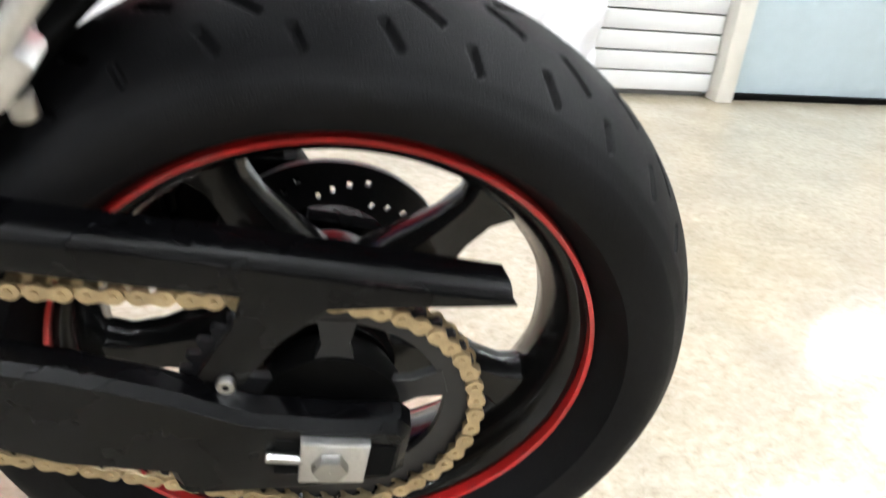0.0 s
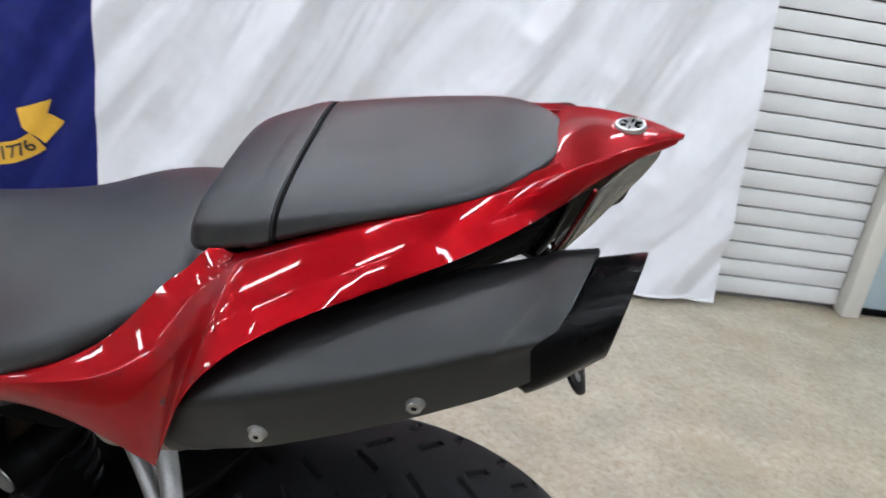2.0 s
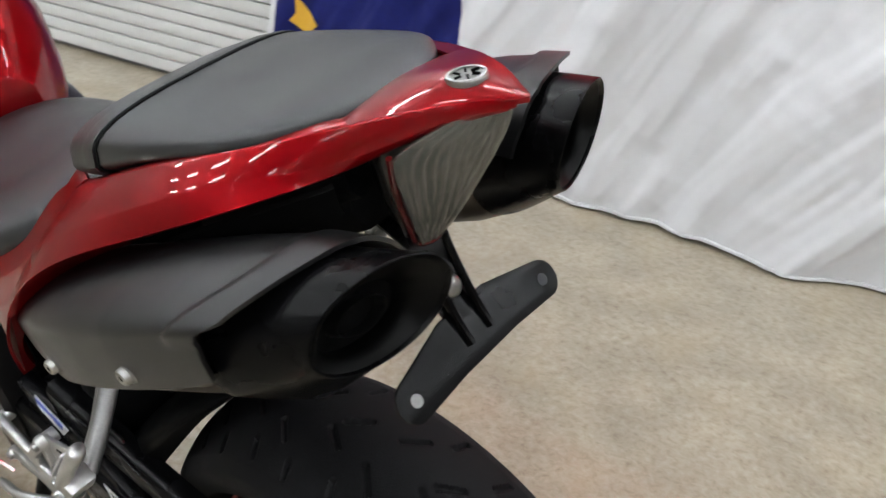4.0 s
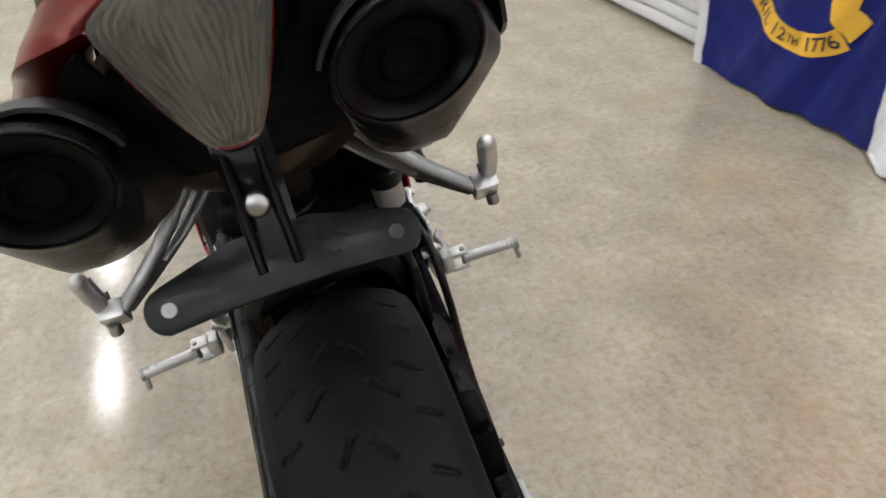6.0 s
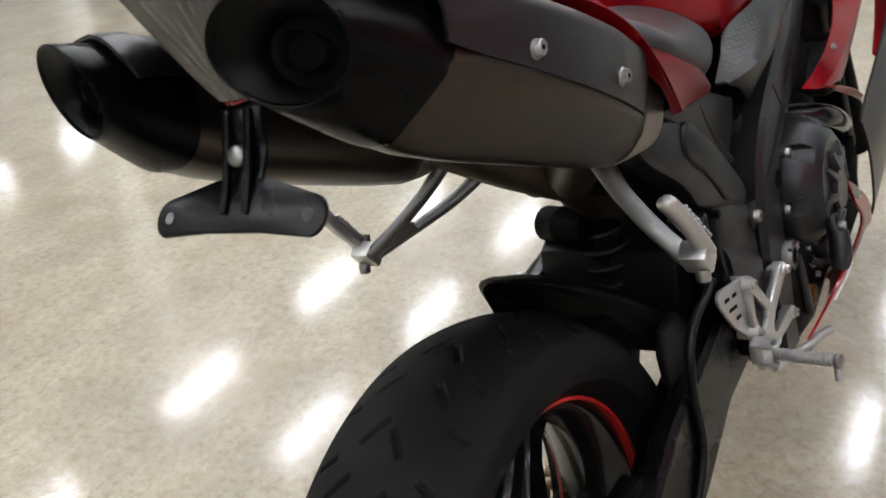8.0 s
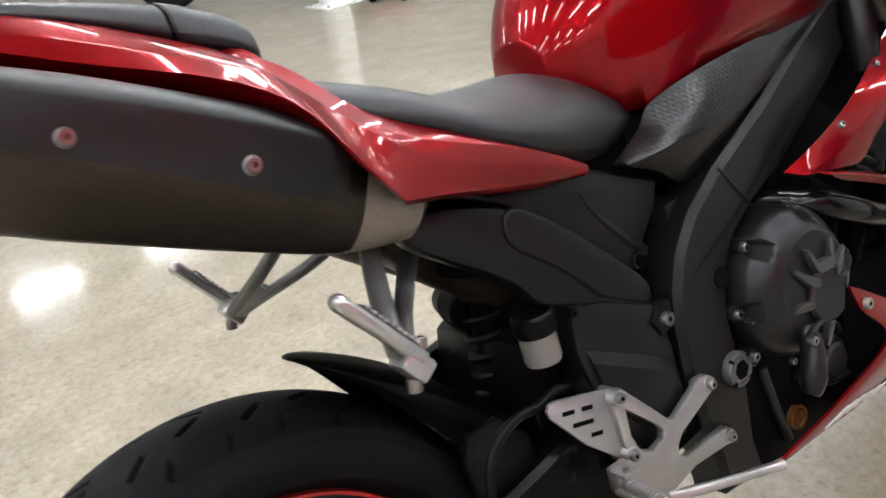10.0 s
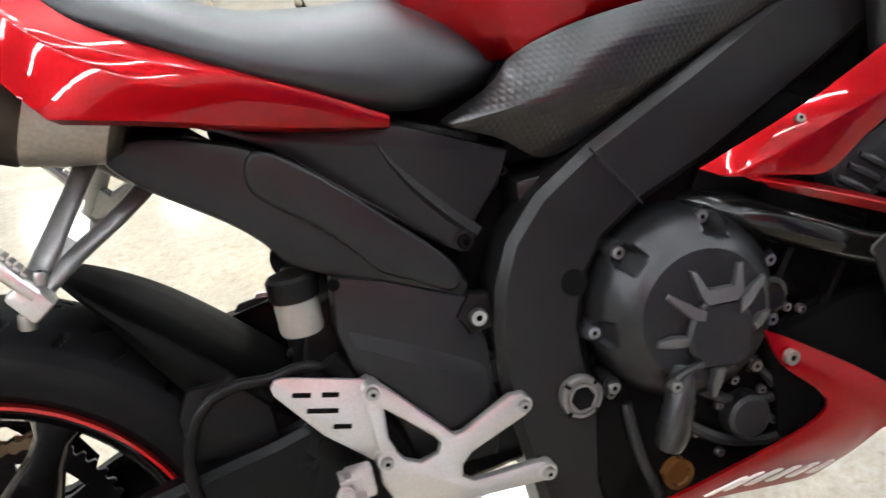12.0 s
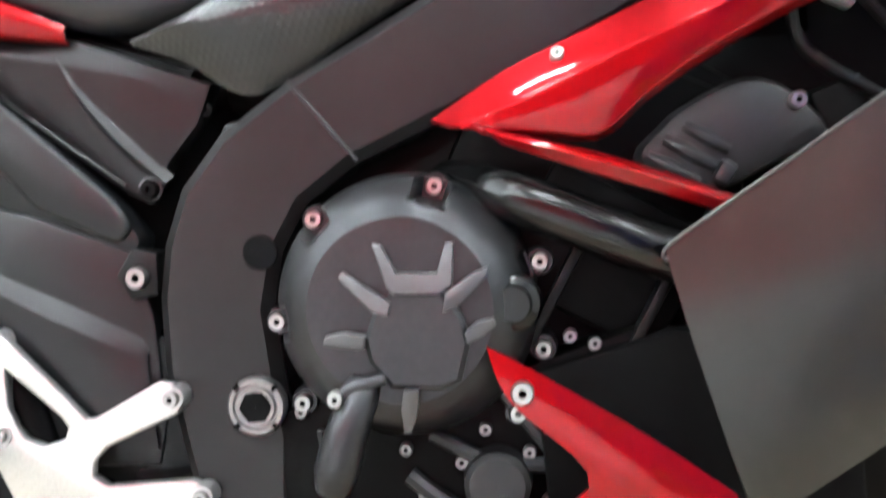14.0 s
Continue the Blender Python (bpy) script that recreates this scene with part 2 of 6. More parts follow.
def prism(outline, y0, y1, bevel=0.003, y_of=None, seg=2):
    """A plate: an outline of (x, z) from y0 to y1, with rounded rims; y_of(x, z) shifts it sideways."""
    bm = bmesh.new()
    a = [bm.verts.new((x, y0, zz)) for x, zz in outline]
    b = [bm.verts.new((x, y1, zz)) for x, zz in outline]
    k = len(a)
    bm.faces.new(a)
    bm.faces.new(b)
    for i in range(k):
        bm.faces.new((a[i], a[(i + 1) % k], b[(i + 1) % k], b[i]))
    bmesh.ops.recalc_face_normals(bm, faces=bm.faces)
    if bevel:
        caps = [e for e in bm.edges if abs(e.verts[0].co.y - e.verts[1].co.y) < 1e-7]
        bmesh.ops.bevel(bm, geom=caps, offset=bevel, segments=seg, affect="EDGES", profile=0.5, clamp_overlap=True)
    if y_of:
        for v in bm.verts:
            v.co.y += y_of(v.co.x, v.co.z)
    return bm


def smooth_line(points, n=6, closed=False):
    """Catmull-Rom through points."""
    pts = [Vector(p) for p in points]
    k, out = len(pts), []
    for i in range(k if closed else k - 1):
        p = [pts[(i + j - 1) % k] if closed else pts[min(max(i + j - 1, 0), k - 1)] for j in range(4)]
        for s in range(n):
            t = s / n
            out.append(0.5 * (2 * p[1] + (p[2] - p[0]) * t + (2 * p[0] - 5 * p[1] + 4 * p[2] - p[3]) * t * t
                              + (3 * p[1] - p[0] - 3 * p[2] + p[3]) * t ** 3))
    if not closed:
        out.append(pts[-1])
    return out


def curve2(outline, n=5):
    return [(p.x, p.y) for p in smooth_line([(*p, 0) for p in outline], n, True)]


def loft(rings, closed=True, caps=True):
    bm = bmesh.new()
    rows = [[bm.verts.new(p) for p in r] for r in rings]
    k = len(rows[0])
    for a, b in zip(rows, rows[1:]):
        for i in range(k if closed else k - 1):
            bm.faces.new((a[i], a[(i + 1) % k], b[(i + 1) % k], b[i]))
    if caps and closed:
        bm.faces.new(rows[0])
        bm.faces.new(rows[-1])
    return bm


def sheet(rows, thick, nu=5, nv=4):
    """A curved panel through rows of points, of the given thickness."""
    lines = [smooth_line(r, nu) for r in rows]
    cols = [smooth_line(c, nv) for c in zip(*lines)]
    bm = bmesh.new()
    grid = [[bm.verts.new(p) for p in c] for c in cols]
    for a, b in zip(grid, grid[1:]):
        for i in range(len(a) - 1):
            bm.faces.new((a[i], a[i + 1], b[i + 1], b[i]))
    bmesh.ops.recalc_face_normals(bm, faces=bm.faces)
    bm.normal_update()
    back = [[bm.verts.new(v.co - v.normal * thick) for v in c] for c in grid]
    for a, b in zip(back, back[1:]):
        for i in range(len(a) - 1):
            bm.faces.new((b[i], b[i + 1], a[i + 1], a[i]))
    rim = grid[0] + [c[-1] for c in grid[1:]] + grid[-1][-2::-1] + [c[0] for c in grid[-2:0:-1]]
    low = back[0] + [c[-1] for c in back[1:]] + back[-1][-2::-1] + [c[0] for c in back[-2:0:-1]]
    for i in range(len(rim)):
        k = (i + 1) % len(rim)
        bm.faces.new((rim[i], low[i], low[k], rim[k]))
    return bm


def fair_line(points, n, breaks=()):
    """A natural cubic spline through points, n steps a span, with corners at the given points."""
    ends = [0, *breaks, len(points) - 1]
    out = []
    for i0, i1 in zip(ends, ends[1:]):
        q = numpy.array([tuple(p) for p in points[i0:i1 + 1]], float)
        k = len(q)
        u = numpy.concatenate([[0.0], numpy.cumsum(numpy.linalg.norm(numpy.diff(q, axis=0), axis=1))])
        h = numpy.diff(u)
        m, r = numpy.eye(k), numpy.zeros((k, 3))
        for i in range(1, k - 1):
            m[i, i - 1:i + 2] = h[i - 1], 2 * (h[i - 1] + h[i]), h[i]
            r[i] = 6 * ((q[i + 1] - q[i]) / h[i] - (q[i] - q[i - 1]) / h[i - 1])
        w = numpy.linalg.solve(m, r)
        for i in range(k - 1):
            for j in range(n):
                b = j / n
                a = 1 - b
                out.append(Vector(a * q[i] + b * q[i + 1] + ((a ** 3 - a) * w[i] + (b ** 3 - b) * w[i + 1]) * h[i] ** 2 / 6))
    return out + [Vector(points[-1])]


def chamfer(rows, f=0.1):
    """Splits every inner row in two, a little to either side, so that a fold keeps a narrow rounded edge."""
    out = [rows[0]]
    for i in range(1, len(rows) - 1):
        for j in (i - 1, i + 1):
            out.append([Vector(p).lerp(Vector(q), f) for p, q in zip(rows[i], rows[j])])
    return out + [rows[-1]]


def tube(points, radius, seg=12, n=6, squash=1.0):
    """A round bar along a smooth line; radius may be a list, one a point."""
    line = smooth_line(points, n) if n > 1 else [Vector(p) for p in points]
    rad = radius if isinstance(radius, (list, tuple)) else [radius] * len(points)
    rings, up = [], Vector((0.13, 0.21, 1)).normalized()
    for i, p in enumerate(line):
        d = (line[min(i + 1, len(line) - 1)] - line[max(i - 1, 0)]).normalized()
        a = d.cross(up).normalized()
        b = d.cross(a)
        s = i / (len(line) - 1) * (len(rad) - 1)
        j = min(int(s), len(rad) - 2)
        r = rad[j] + (rad[j + 1] - rad[j]) * (s - j)
        rings.append([p + r * (math.cos(q) * a + squash * math.sin(q) * b) for q in (2 * math.pi * k / seg for k in range(seg))])
    return loft(rings)


def lathe(profile, seg=48, axis="y", c=(0, 0, 0), closed=False, turn=None):
    """A turned shape: profile of (radius, along)."""
    rings = []
    for k in range(seg):
        q = 2 * math.pi * k / seg
        rings.append([Vector((r * math.cos(q), y, r * math.sin(q))) for r, y in profile])
    bm = bmesh.new()
    rows = [[bm.verts.new(p) for p in r] for r in rings]
    n = len(profile)
    for k in range(seg):
        a, b = rows[k], rows[(k + 1) % seg]
        for i in range(n if closed else n - 1):
            bm.faces.new((a[i], a[(i + 1) % n], b[(i + 1) % n], b[i]))
    bmesh.ops.remove_doubles(bm, verts=bm.verts, dist=1e-6)
    m = Matrix()
    if axis == "x":
        m = Matrix.Rotation(radians(-90), 4, "Z")
    if axis == "z":
        m = Matrix.Rotation(radians(90), 4, "X")
    bm.transform(Matrix.Translation(c) @ (turn or Matrix()) @ m)
    return bm


def along(direction):
    """Turns the y axis to a direction."""
    return Vector((0, 1, 0)).rotation_difference(Vector(direction).normalized()).to_matrix().to_4x4()


def bolt_mesh(r=0.006):
    """A socket screw whose head looks along +y, with a hexagon recess."""
    h = r * 0.7
    head = lathe([(r * 0.01, -r), (r * 0.95, -r), (r, -r * 0.8), (r, h * 0.7), (r * 0.85, h), (r * 0.36, h)], 14)
    hexa = [(r * 0.36 * math.cos(k * math.pi / 3), r * 0.36 * math.sin(k * math.pi / 3)) for k in range(6)]
    top, low = [head.verts.new((x, h, zz)) for x, zz in hexa], [head.verts.new((x, h * 0.15, zz)) for x, zz in hexa]
    head.faces.new(low)
    for i in range(6):
        head.faces.new((top[i], top[(i + 1) % 6], low[(i + 1) % 6], low[i]))
    return head


BOLTS = {}


def bolt(parent, p, direction=(0, -1, 0), r=0.006, mat=None, label=""):
    mat = mat or M_STEEL
    key = (round(r, 4), mat.name)
    if key not in BOLTS:
        me = mesh_of(bolt_mesh(r), "bolt", mat)
        # second material blackens the hexagon recess, as shade would
        me.materials.append(M_HOLE)
        for f in me.polygons:
            if math.hypot(f.center.x, f.center.z) < r * 0.5 and f.center.y > 0 and len(f.vertices) in (4, 6):
                f.material_index = 1
        BOLTS[key] = me
    ob = new("bolt", BOLTS[key])
    ob.parent = parent
    ob.matrix_local = Matrix.Translation(p) @ along(direction)
    return tagged(ob, label)


def smoothstep(f):
    f = min(1.0, max(0.0, f))
    return f * f * (3 - 2 * f)


def flip(points, s):
    return [(p[0], p[1] * s, p[2]) for p in points]


# ---- the room ----
WALL_TURN = radians(9.6)
wall_frame = Matrix.Translation((0, -1.755, 0)) @ Matrix.Rotation(WALL_TURN, 4, "Z")


def setting(name, bm, mat, label, m=None):
    ob = new(name, mesh_of(bm, name, mat))
    if m is not None:
        ob.matrix_world = m
    return tagged(ob, label, name.split("_")[0], kind="structure")


setting("floor", box((1.0, 1.8, -0.1), (16, 19.6, 0.2), 0), M_FLOOR, "polished beige speckled concrete showroom floor")
setting("ceiling", box((1.0, 1.8, 3.35), (16, 19.6, 0.1), 0), M_CEIL, "dark showroom ceiling with rows of fluorescent strips")
setting("wall_far", box((1.0, 11.5, 1.6), (16, 0.2, 3.4), 0), M_PAINT, "off-white painted far showroom wall")
setting("wall_front", box((8.9, 1.8, 1.6), (0.2, 19.2, 3.4), 0), M_PAINT, "off-white painted end wall of the showroom")
setting("wall_rear", box((-6.9, 1.8, 1.6), (0.2, 19.2, 3.4), 0), M_PAINT, "off-white painted end wall of the showroom")
setting("wall_back", box((1.0, -7.9, 1.6), (16, 0.2, 3.4), 0), M_PAINT, "off-white painted wall behind the partition")
setting("wall_near", box((2.9, -0.16, 1.25), (10.1, 0.1, 2.5), 0), M_WALL, "pale blue painted partition behind the slat boards", wall_frame)


# ---- near wall: slat boards, post, door and flag ----
def slat_board(u0, u1, pitch, top, label):
    # backing board in grey: the shade inside the slots is put into its colour
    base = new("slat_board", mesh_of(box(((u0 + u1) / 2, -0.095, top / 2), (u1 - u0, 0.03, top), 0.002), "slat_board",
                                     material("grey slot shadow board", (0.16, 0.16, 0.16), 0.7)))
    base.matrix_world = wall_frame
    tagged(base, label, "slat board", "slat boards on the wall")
    me = mesh_of(box((0, 0, 0), (u1 - u0 - 0.004, 0.03, pitch - 0.006), 0.002), "slat", M_SLAT)
    k = 0
    while 0.02 + (k + 1) * pitch < top:
        s = new("slat", me)
        s.parent = base
        s.location = ((u0 + u1) / 2, -0.065, 0.02 + (k + 0.5) * pitch)
        k += 1
    return base


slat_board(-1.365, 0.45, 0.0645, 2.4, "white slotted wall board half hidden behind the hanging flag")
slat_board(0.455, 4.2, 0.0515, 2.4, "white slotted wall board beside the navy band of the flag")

post = new("wall_post", mesh_of(box((-1.40, -0.035, 1.2), (0.066, 0.07, 2.4), 0.006), "wall_post", M_CREAM))
post.matrix_world = wall_frame
tagged(post, "cream painted upright post between slat board and door", "post", kind="structure")


def door(u0, u1):
    d = new("door_1", mesh_of(box(((u0 + u1) / 2, -0.08, 1.02), (u1 - u0, 0.05, 2.0), 0.004), "door_1", M_WALL))
    d.matrix_world = wall_frame
    tagged(d, "pale blue door with a dark gap along the floor", "door", kind="structure")
    # dark strip in the gap between door and floor
    part("gap_strip", box(((u0 + u1) / 2, -0.045, 0.014), (u1 - u0, 0.02, 0.02), 0.002), M_DARK, d, "dark strip along the gap at the floor")
    part("door_window", box(((u0 + u1) / 2 - 0.05, -0.052, 1.0), (u1 - u0 - 0.02, 0.012, 1.1), 0.003),
         material("dull beige glazing", (0.36, 0.34, 0.28), 0.25, vary=0.1, size=3), d, "dull beige pane in the door")
    return d


door(-2.16, -1.437)

FU0, FU1, FTOP, FBLUE = -0.87, 1.90, 1.84, 1.16


def cloth(u, z):
    """How far the flag stands off the wall plane: hanging folds that run out into the hem."""
    low = max(0.0, 1 - z / 1.3)
    p = u + 0.55 * z
    wob = 0.10 * noise.noise(Vector((u * 1.7, z * 1.1, 7)))
    y = 0.036 + 0.016 * math.sin(8.3 * (p + wob)) + 0.010 * math.sin(19.0 * (p + 1.6 * wob) + 1.0) + 0.005 * math.sin(37 * (p + wob) + 2.2 * z)
    fold = math.sin(13.0 * (p + wob) + 0.6)
    y += 0.014 * max(0.0, fold) ** 3 * (0.4 + low)
    y += low * (0.014 * math.sin(6.2 * u + 2.4 * z + 0.5) + 0.008 * math.sin(13.7 * u - 3 * z))
    y += 0.006 * noise.noise(Vector((u * 5, z * 5, 3))) + 0.002 * noise.noise(Vector((u * 22, z * 22, 1)))
    q = p + wob
    y += 0.009 * noise.noise(Vector((q * 13, z * 2.2, 5))) + 0.010 * abs(noise.noise(Vector((q * 24, z * 4, 9)))) - 0.009 * abs(noise.noise(Vector((u * 6 - z * 7, z * 5 + u * 2, 15))))
    return max(0.006, y)


def hem(u):
    return 0.005 + 0.010 * math.sin(3.1 * u + 0.4) ** 2 + 0.03 * max(0.0, -u - 0.55) * (1 if u < -0.55 else 0)


def seam(u):
    return 0.94 - 0.125 * u


def crest(u):
    return FTOP


def cloth_band(u0, u1, z0, z1, nu, nz):
    bm = bmesh.new()
    g = []
    for i in range(nu + 1):
        u = u0 + (u1 - u0) * i / nu
        col = []
        for j in range(nz + 1):
            lo, hi = z0(u), z1(u)
            zz = lo + (hi - lo) * j / nz
            uu = u + 0.06 * zz * max(0.0, (0.2 - u) / 1.06) + 0.03 * (zz - 0.3) * max(0, 1 - abs(u - FBLUE) / 0.5)
            col.append(bm.verts.new((uu, cloth(uu, zz), zz)))
        g.append(col)
    for a, b in zip(g, g[1:]):
        for j in range(nz):
            bm.faces.new((a[j], a[j + 1], b[j + 1], b[j]))
    bmesh.ops.recalc_face_normals(bm, faces=bm.faces)
    bmesh.ops.solidify(bm, geom=list(bm.faces), thickness=0.0015)
    return bm


flag = new("state_flag")
flag.matrix_world = wall_frame
tagged(flag, "large navy, white and red nylon flag hanging down to the floor", "flag")
white_band = part("white_band", cloth_band(FU0, FBLUE, hem, seam, 280, 80), M_WHITE, flag, "creased white nylon half", 80)
part("red_band", cloth_band(FU0, FBLUE, seam, crest, 180, 40), M_FLAGRED, flag, "red nylon half", 80)
blue_band = part("navy_band", cloth_band(FBLUE, FU1 - 0.03, hem, crest, 90, 120), M_BLUE, flag, "navy nylon band with a gold scroll", 80)
part("heading", cloth_band(FU1 - 0.03, FU1, hem, crest, 3, 80), M_WHITE, flag, "white heading tape", 80)
part("bottom_hem", merge(*[tube([(u, cloth(u, 0.02) + 0.002, hem(u) + 0.006) for u in [FU0 + 0.02 + k * 0.045 for k in range(45)]], 0.006, 6, 1)]),
     M_WHITE, white_band)


def on_cloth(bm, lift):
    for v in bm.verts:
        v.co.y = cloth(v.co.x, v.co.z) + lift + v.co.y
    return bm


def ribbon_strip(line, width, n=8):
    pts = smooth_line([(u, 0, zz) for u, zz in line], n)
    bm = bmesh.new()
    rows = []
    for i, p in enumerate(pts):
        d = (pts[min(i + 1, len(pts) - 1)] - pts[max(i - 1, 0)]).normalized()
        nrm = Vector((-d.z, 0, d.x))
        rows.append([bm.verts.new(p + nrm * width * (k / 4 - 0.5)) for k in range(5)])
    for a, b in zip(rows, rows[1:]):
        for k in range(4):
            bm.faces.new((a[k], a[k + 1], b[k + 1], b[k]))
    return bm


def ribbon_tail(outline):
    bm = bmesh.new()
    bm.faces.new([bm.verts.new((u, 0, zz)) for u, zz in outline])
    bm.normal_update()
    bmesh.ops.triangulate(bm, faces=bm.faces, ngon_method="EAR_CLIP")
    bmesh.ops.subdivide_edges(bm, edges=bm.edges, cuts=7, use_grid_fill=True)
    return bm


SCROLL = [(1.715, 0.335), (1.655, 0.282), (1.585, 0.244), (1.51, 0.226), (1.435, 0.228), (1.375, 0.247), (1.335, 0.275)]
ribbon = part("scroll", on_cloth(ribbon_strip(SCROLL, 0.066), 0.003), M_YELLOW, blue_band, "gold scroll")
part("scroll_end", on_cloth(ribbon_tail([(1.70, 0.375), (1.745, 0.335), (1.81, 0.375), (1.785, 0.405), (1.782, 0.468), (1.72, 0.40)]), 0.006),
     M_YELLOW, blue_band, "gold scroll end")
part("scroll_end", on_cloth(ribbon_tail([(1.372, 0.318), (1.388, 0.372), (1.288, 0.415), (1.303, 0.368), (1.256, 0.346), (1.315, 0.268)]), 0.006),
     M_YELLOW, blue_band, "gold scroll end")


def letter(ch, u, zz, size, tilt, mat, parent):
    cu = bpy.data.curves.new("glyph", "FONT")
    cu.body, cu.size, cu.align_x, cu.align_y, cu.offset = ch, size, "CENTER", "CENTER", 0.0009
    ob = bpy.data.objects.new("glyph", cu)
    scene.collection.objects.link(ob)
    me = bpy.data.meshes.new_from_object(ob.evaluated_get(bpy.context.evaluated_depsgraph_get()))
    bpy.data.objects.remove(ob)
    c, s = math.cos(tilt), math.sin(tilt)
    bm = bmesh.new()
    bm.from_mesh(me)
    for v in bm.verts:
        x, y = v.co.x, v.co.y
        v.co = (u - (c * x - s * y), 0, zz + s * x + c * y)
    return part("letter", on_cloth(bm, 0.0055), mat, parent)


line = smooth_line([(u, 0, zz) for u, zz in SCROLL], 20)
TEXT = [("A", 6), ("P", 14), ("R", 22), ("I", 29), ("L", 35), ("1", 47), ("2", 55), ("T", 63), ("H", 69), ("1", 82), ("7", 90), ("7", 98), ("6", 107)]
for ch, k in TEXT:
    p, d = line[k], (line[k + 3] - line[k - 3]).normalized()
    letter(ch, p.x, p.z, 0.034 if ch in "TH" else 0.056, math.atan2(d.z, -d.x), M_INK, blue_band)
letter("C", 1.33, 0.80, 0.26, 0.0, M_YELLOW, blue_band)


# ---- ceiling strips ----
def strip_light():
    f = new("fluorescent_strip")
    tagged(f, "white twin-tube fluorescent strip light fixed to the ceiling", "ceiling light", "fluorescent strips")
    part("housing", box((0, 0, 0.045), (0.82, 0.13, 0.05), 0.006), M_SLAT, f)
    for y in (-0.035, 0.035):
        part("tube", tube([(-0.37, y, 0), (0.37, y, 0)], 0.016, 10, 2), M_TUBE, f, "lit white tube")
    return f


STRIP_X0, STRIP_Y0, STRIP_DX, STRIP_DY, STRIP_Z = -5.25, -7.0, 1.65, 1.17, 3.225
first = strip_light()
for i in range(9):
    for j in range(12):
        m = pose(STRIP_X0 + i * STRIP_DX, STRIP_Y0 + j * STRIP_DY if j < 11 else 10.3, STRIP_Z)
        if i == j == 0:
            first.matrix_world = m
        else:
            copy_thing(first, m)

# ---- the motorcycle: x ahead, y to its left, z up, the rear axle at (0, 0, 0.31) ----
bike = new("motorcycle")
bike.matrix_world = Matrix.Translation((0, 0, 0.0044)) @ Matrix.Rotation(radians(-12.8), 4, "X")
tagged(bike, "red and black sports motorcycle leaning on its side stand", "motorcycle")
AX = 0.31


# rear wheel
def tread_depth(s, y):
    """Depth of the short slanted grooves at arc s (metres) and side y."""
    period, deep = 0.1153, 0.0
    for side in (1, -1):
        for s0, y0, length, slant in ((0.0, 0.014, 0.034, 0.62), (0.0576, 0.031, 0.034, 0.75), (0.036, 0.058, 0.026, 1.05),
                                      (0.092, 0.062, 0.022, 1.2)):
            a = (s - s0 - (0.008 if side < 0 else 0) + period / 2) % period - period / 2
            b = (y * side - y0)
            c, d = math.cos(slant), math.sin(slant)
            p, q = a * c + b * d, -a * d + b * c
            if abs(p) < length / 2 and abs(q) < 0.0034:
                deep = max(deep, 0.0042 * min(1.0, (0.0034 - abs(q)) / 0.0012, (length / 2 - abs(p)) / 0.002))
    return deep


def tyre(r, half, rim_r, rim_y, crown, seg, across, grooves=True):
    prof = []
    edge = half * 0.93
    for i in range(across + 1):
        y = -edge + 2 * edge * i / across
        prof.append((r - y * y / (2 * crown) - 0.35 * max(0, abs(y) - half * 0.8), y, True))
    r1 = prof[0][0]
    side = [(r1 - 0.010, half * 0.965), (r1 - 0.020, half * 0.955), (r1 - 0.034, half * 0.90), (rim_r + 0.016, rim_y + 0.012), (rim_r + 0.004, rim_y + 0.001), (rim_r - 0.004, rim_y - 0.006)]
    full = [(a, -b, False) for a, b in reversed(side)] + prof + [(a, b, False) for a, b in side]
    bm = bmesh.new()
    rows = []
    for k in range(seg):
        q = 2 * math.pi * k / seg
        row = []
        for rr, y, tread in full:
            if tread and grooves:
                rr = rr - tread_depth((math.pi / 2 - q) * r * -1 + 0.018 + 0.1153 * 4, y)
            row.append(bm.verts.new((rr * math.cos(q), y, rr * math.sin(q))))
        rows.append(row)
    for k in range(seg):
        a, b = rows[k], rows[(k + 1) % seg]
        for i in range(len(a) - 1):
            bm.faces.new((a[i], a[i + 1], b[i + 1], b[i]))
    return bm


def rim_barrel(r, y):
    """Barrel with a lip on each side."""
    return lathe([(r + 0.005, y - 0.004), (r + 0.006, y + 0.001), (r - 0.003, y + 0.003), (r - 0.010, y - 0.001), (r - 0.018, y - 0.018), (r - 0.026, y * 0.3),
                  (r - 0.026, -y * 0.3), (r - 0.018, -y + 0.018), (r - 0.010, -y + 0.001), (r - 0.003, -y - 0.003), (r + 0.006, -y - 0.001), (r + 0.005, -y + 0.004),
                  (r - 0.012, -y * 0.4), (r - 0.012, y * 0.4)], 96, closed=True)


def wheel_hub(hub_r, hub_y):
    return lathe([(0.012, hub_y), (hub_r, hub_y), (hub_r + 0.004, hub_y - 0.006), (hub_r, 0.0), (hub_r + 0.004, -hub_y + 0.006), (hub_r, -hub_y), (0.012, -hub_y)], 40, closed=True)


def wheel_spoke(r, hub_r, q, spoke_w):
    d, n = Vector((math.cos(q), 0, math.sin(q))), Vector((-math.sin(q), 0, math.cos(q)))
    rings = []
    for f, w, t in ((0.0, 1.5, 0.034), (0.2, 1.55, 0.030), (0.42, 1.25, 0.024), (0.68, 0.85, 0.018), (0.86, 0.85, 0.017), (1.0, 1.35, 0.019)):
        c = d * (hub_r * 0.8 + (r - 0.022 - hub_r * 0.8) * f)
        w = spoke_w * w
        rings.append([c + n * a + Vector((0, b, 0)) for a, b in ((-w, -t * 0.5), (-w * 0.7, -t), (w * 0.7, -t), (w, -t * 0.5), (w, t * 0.5), (w * 0.7, t), (-w * 0.7, t), (-w, t * 0.5))])
    return loft(rings)


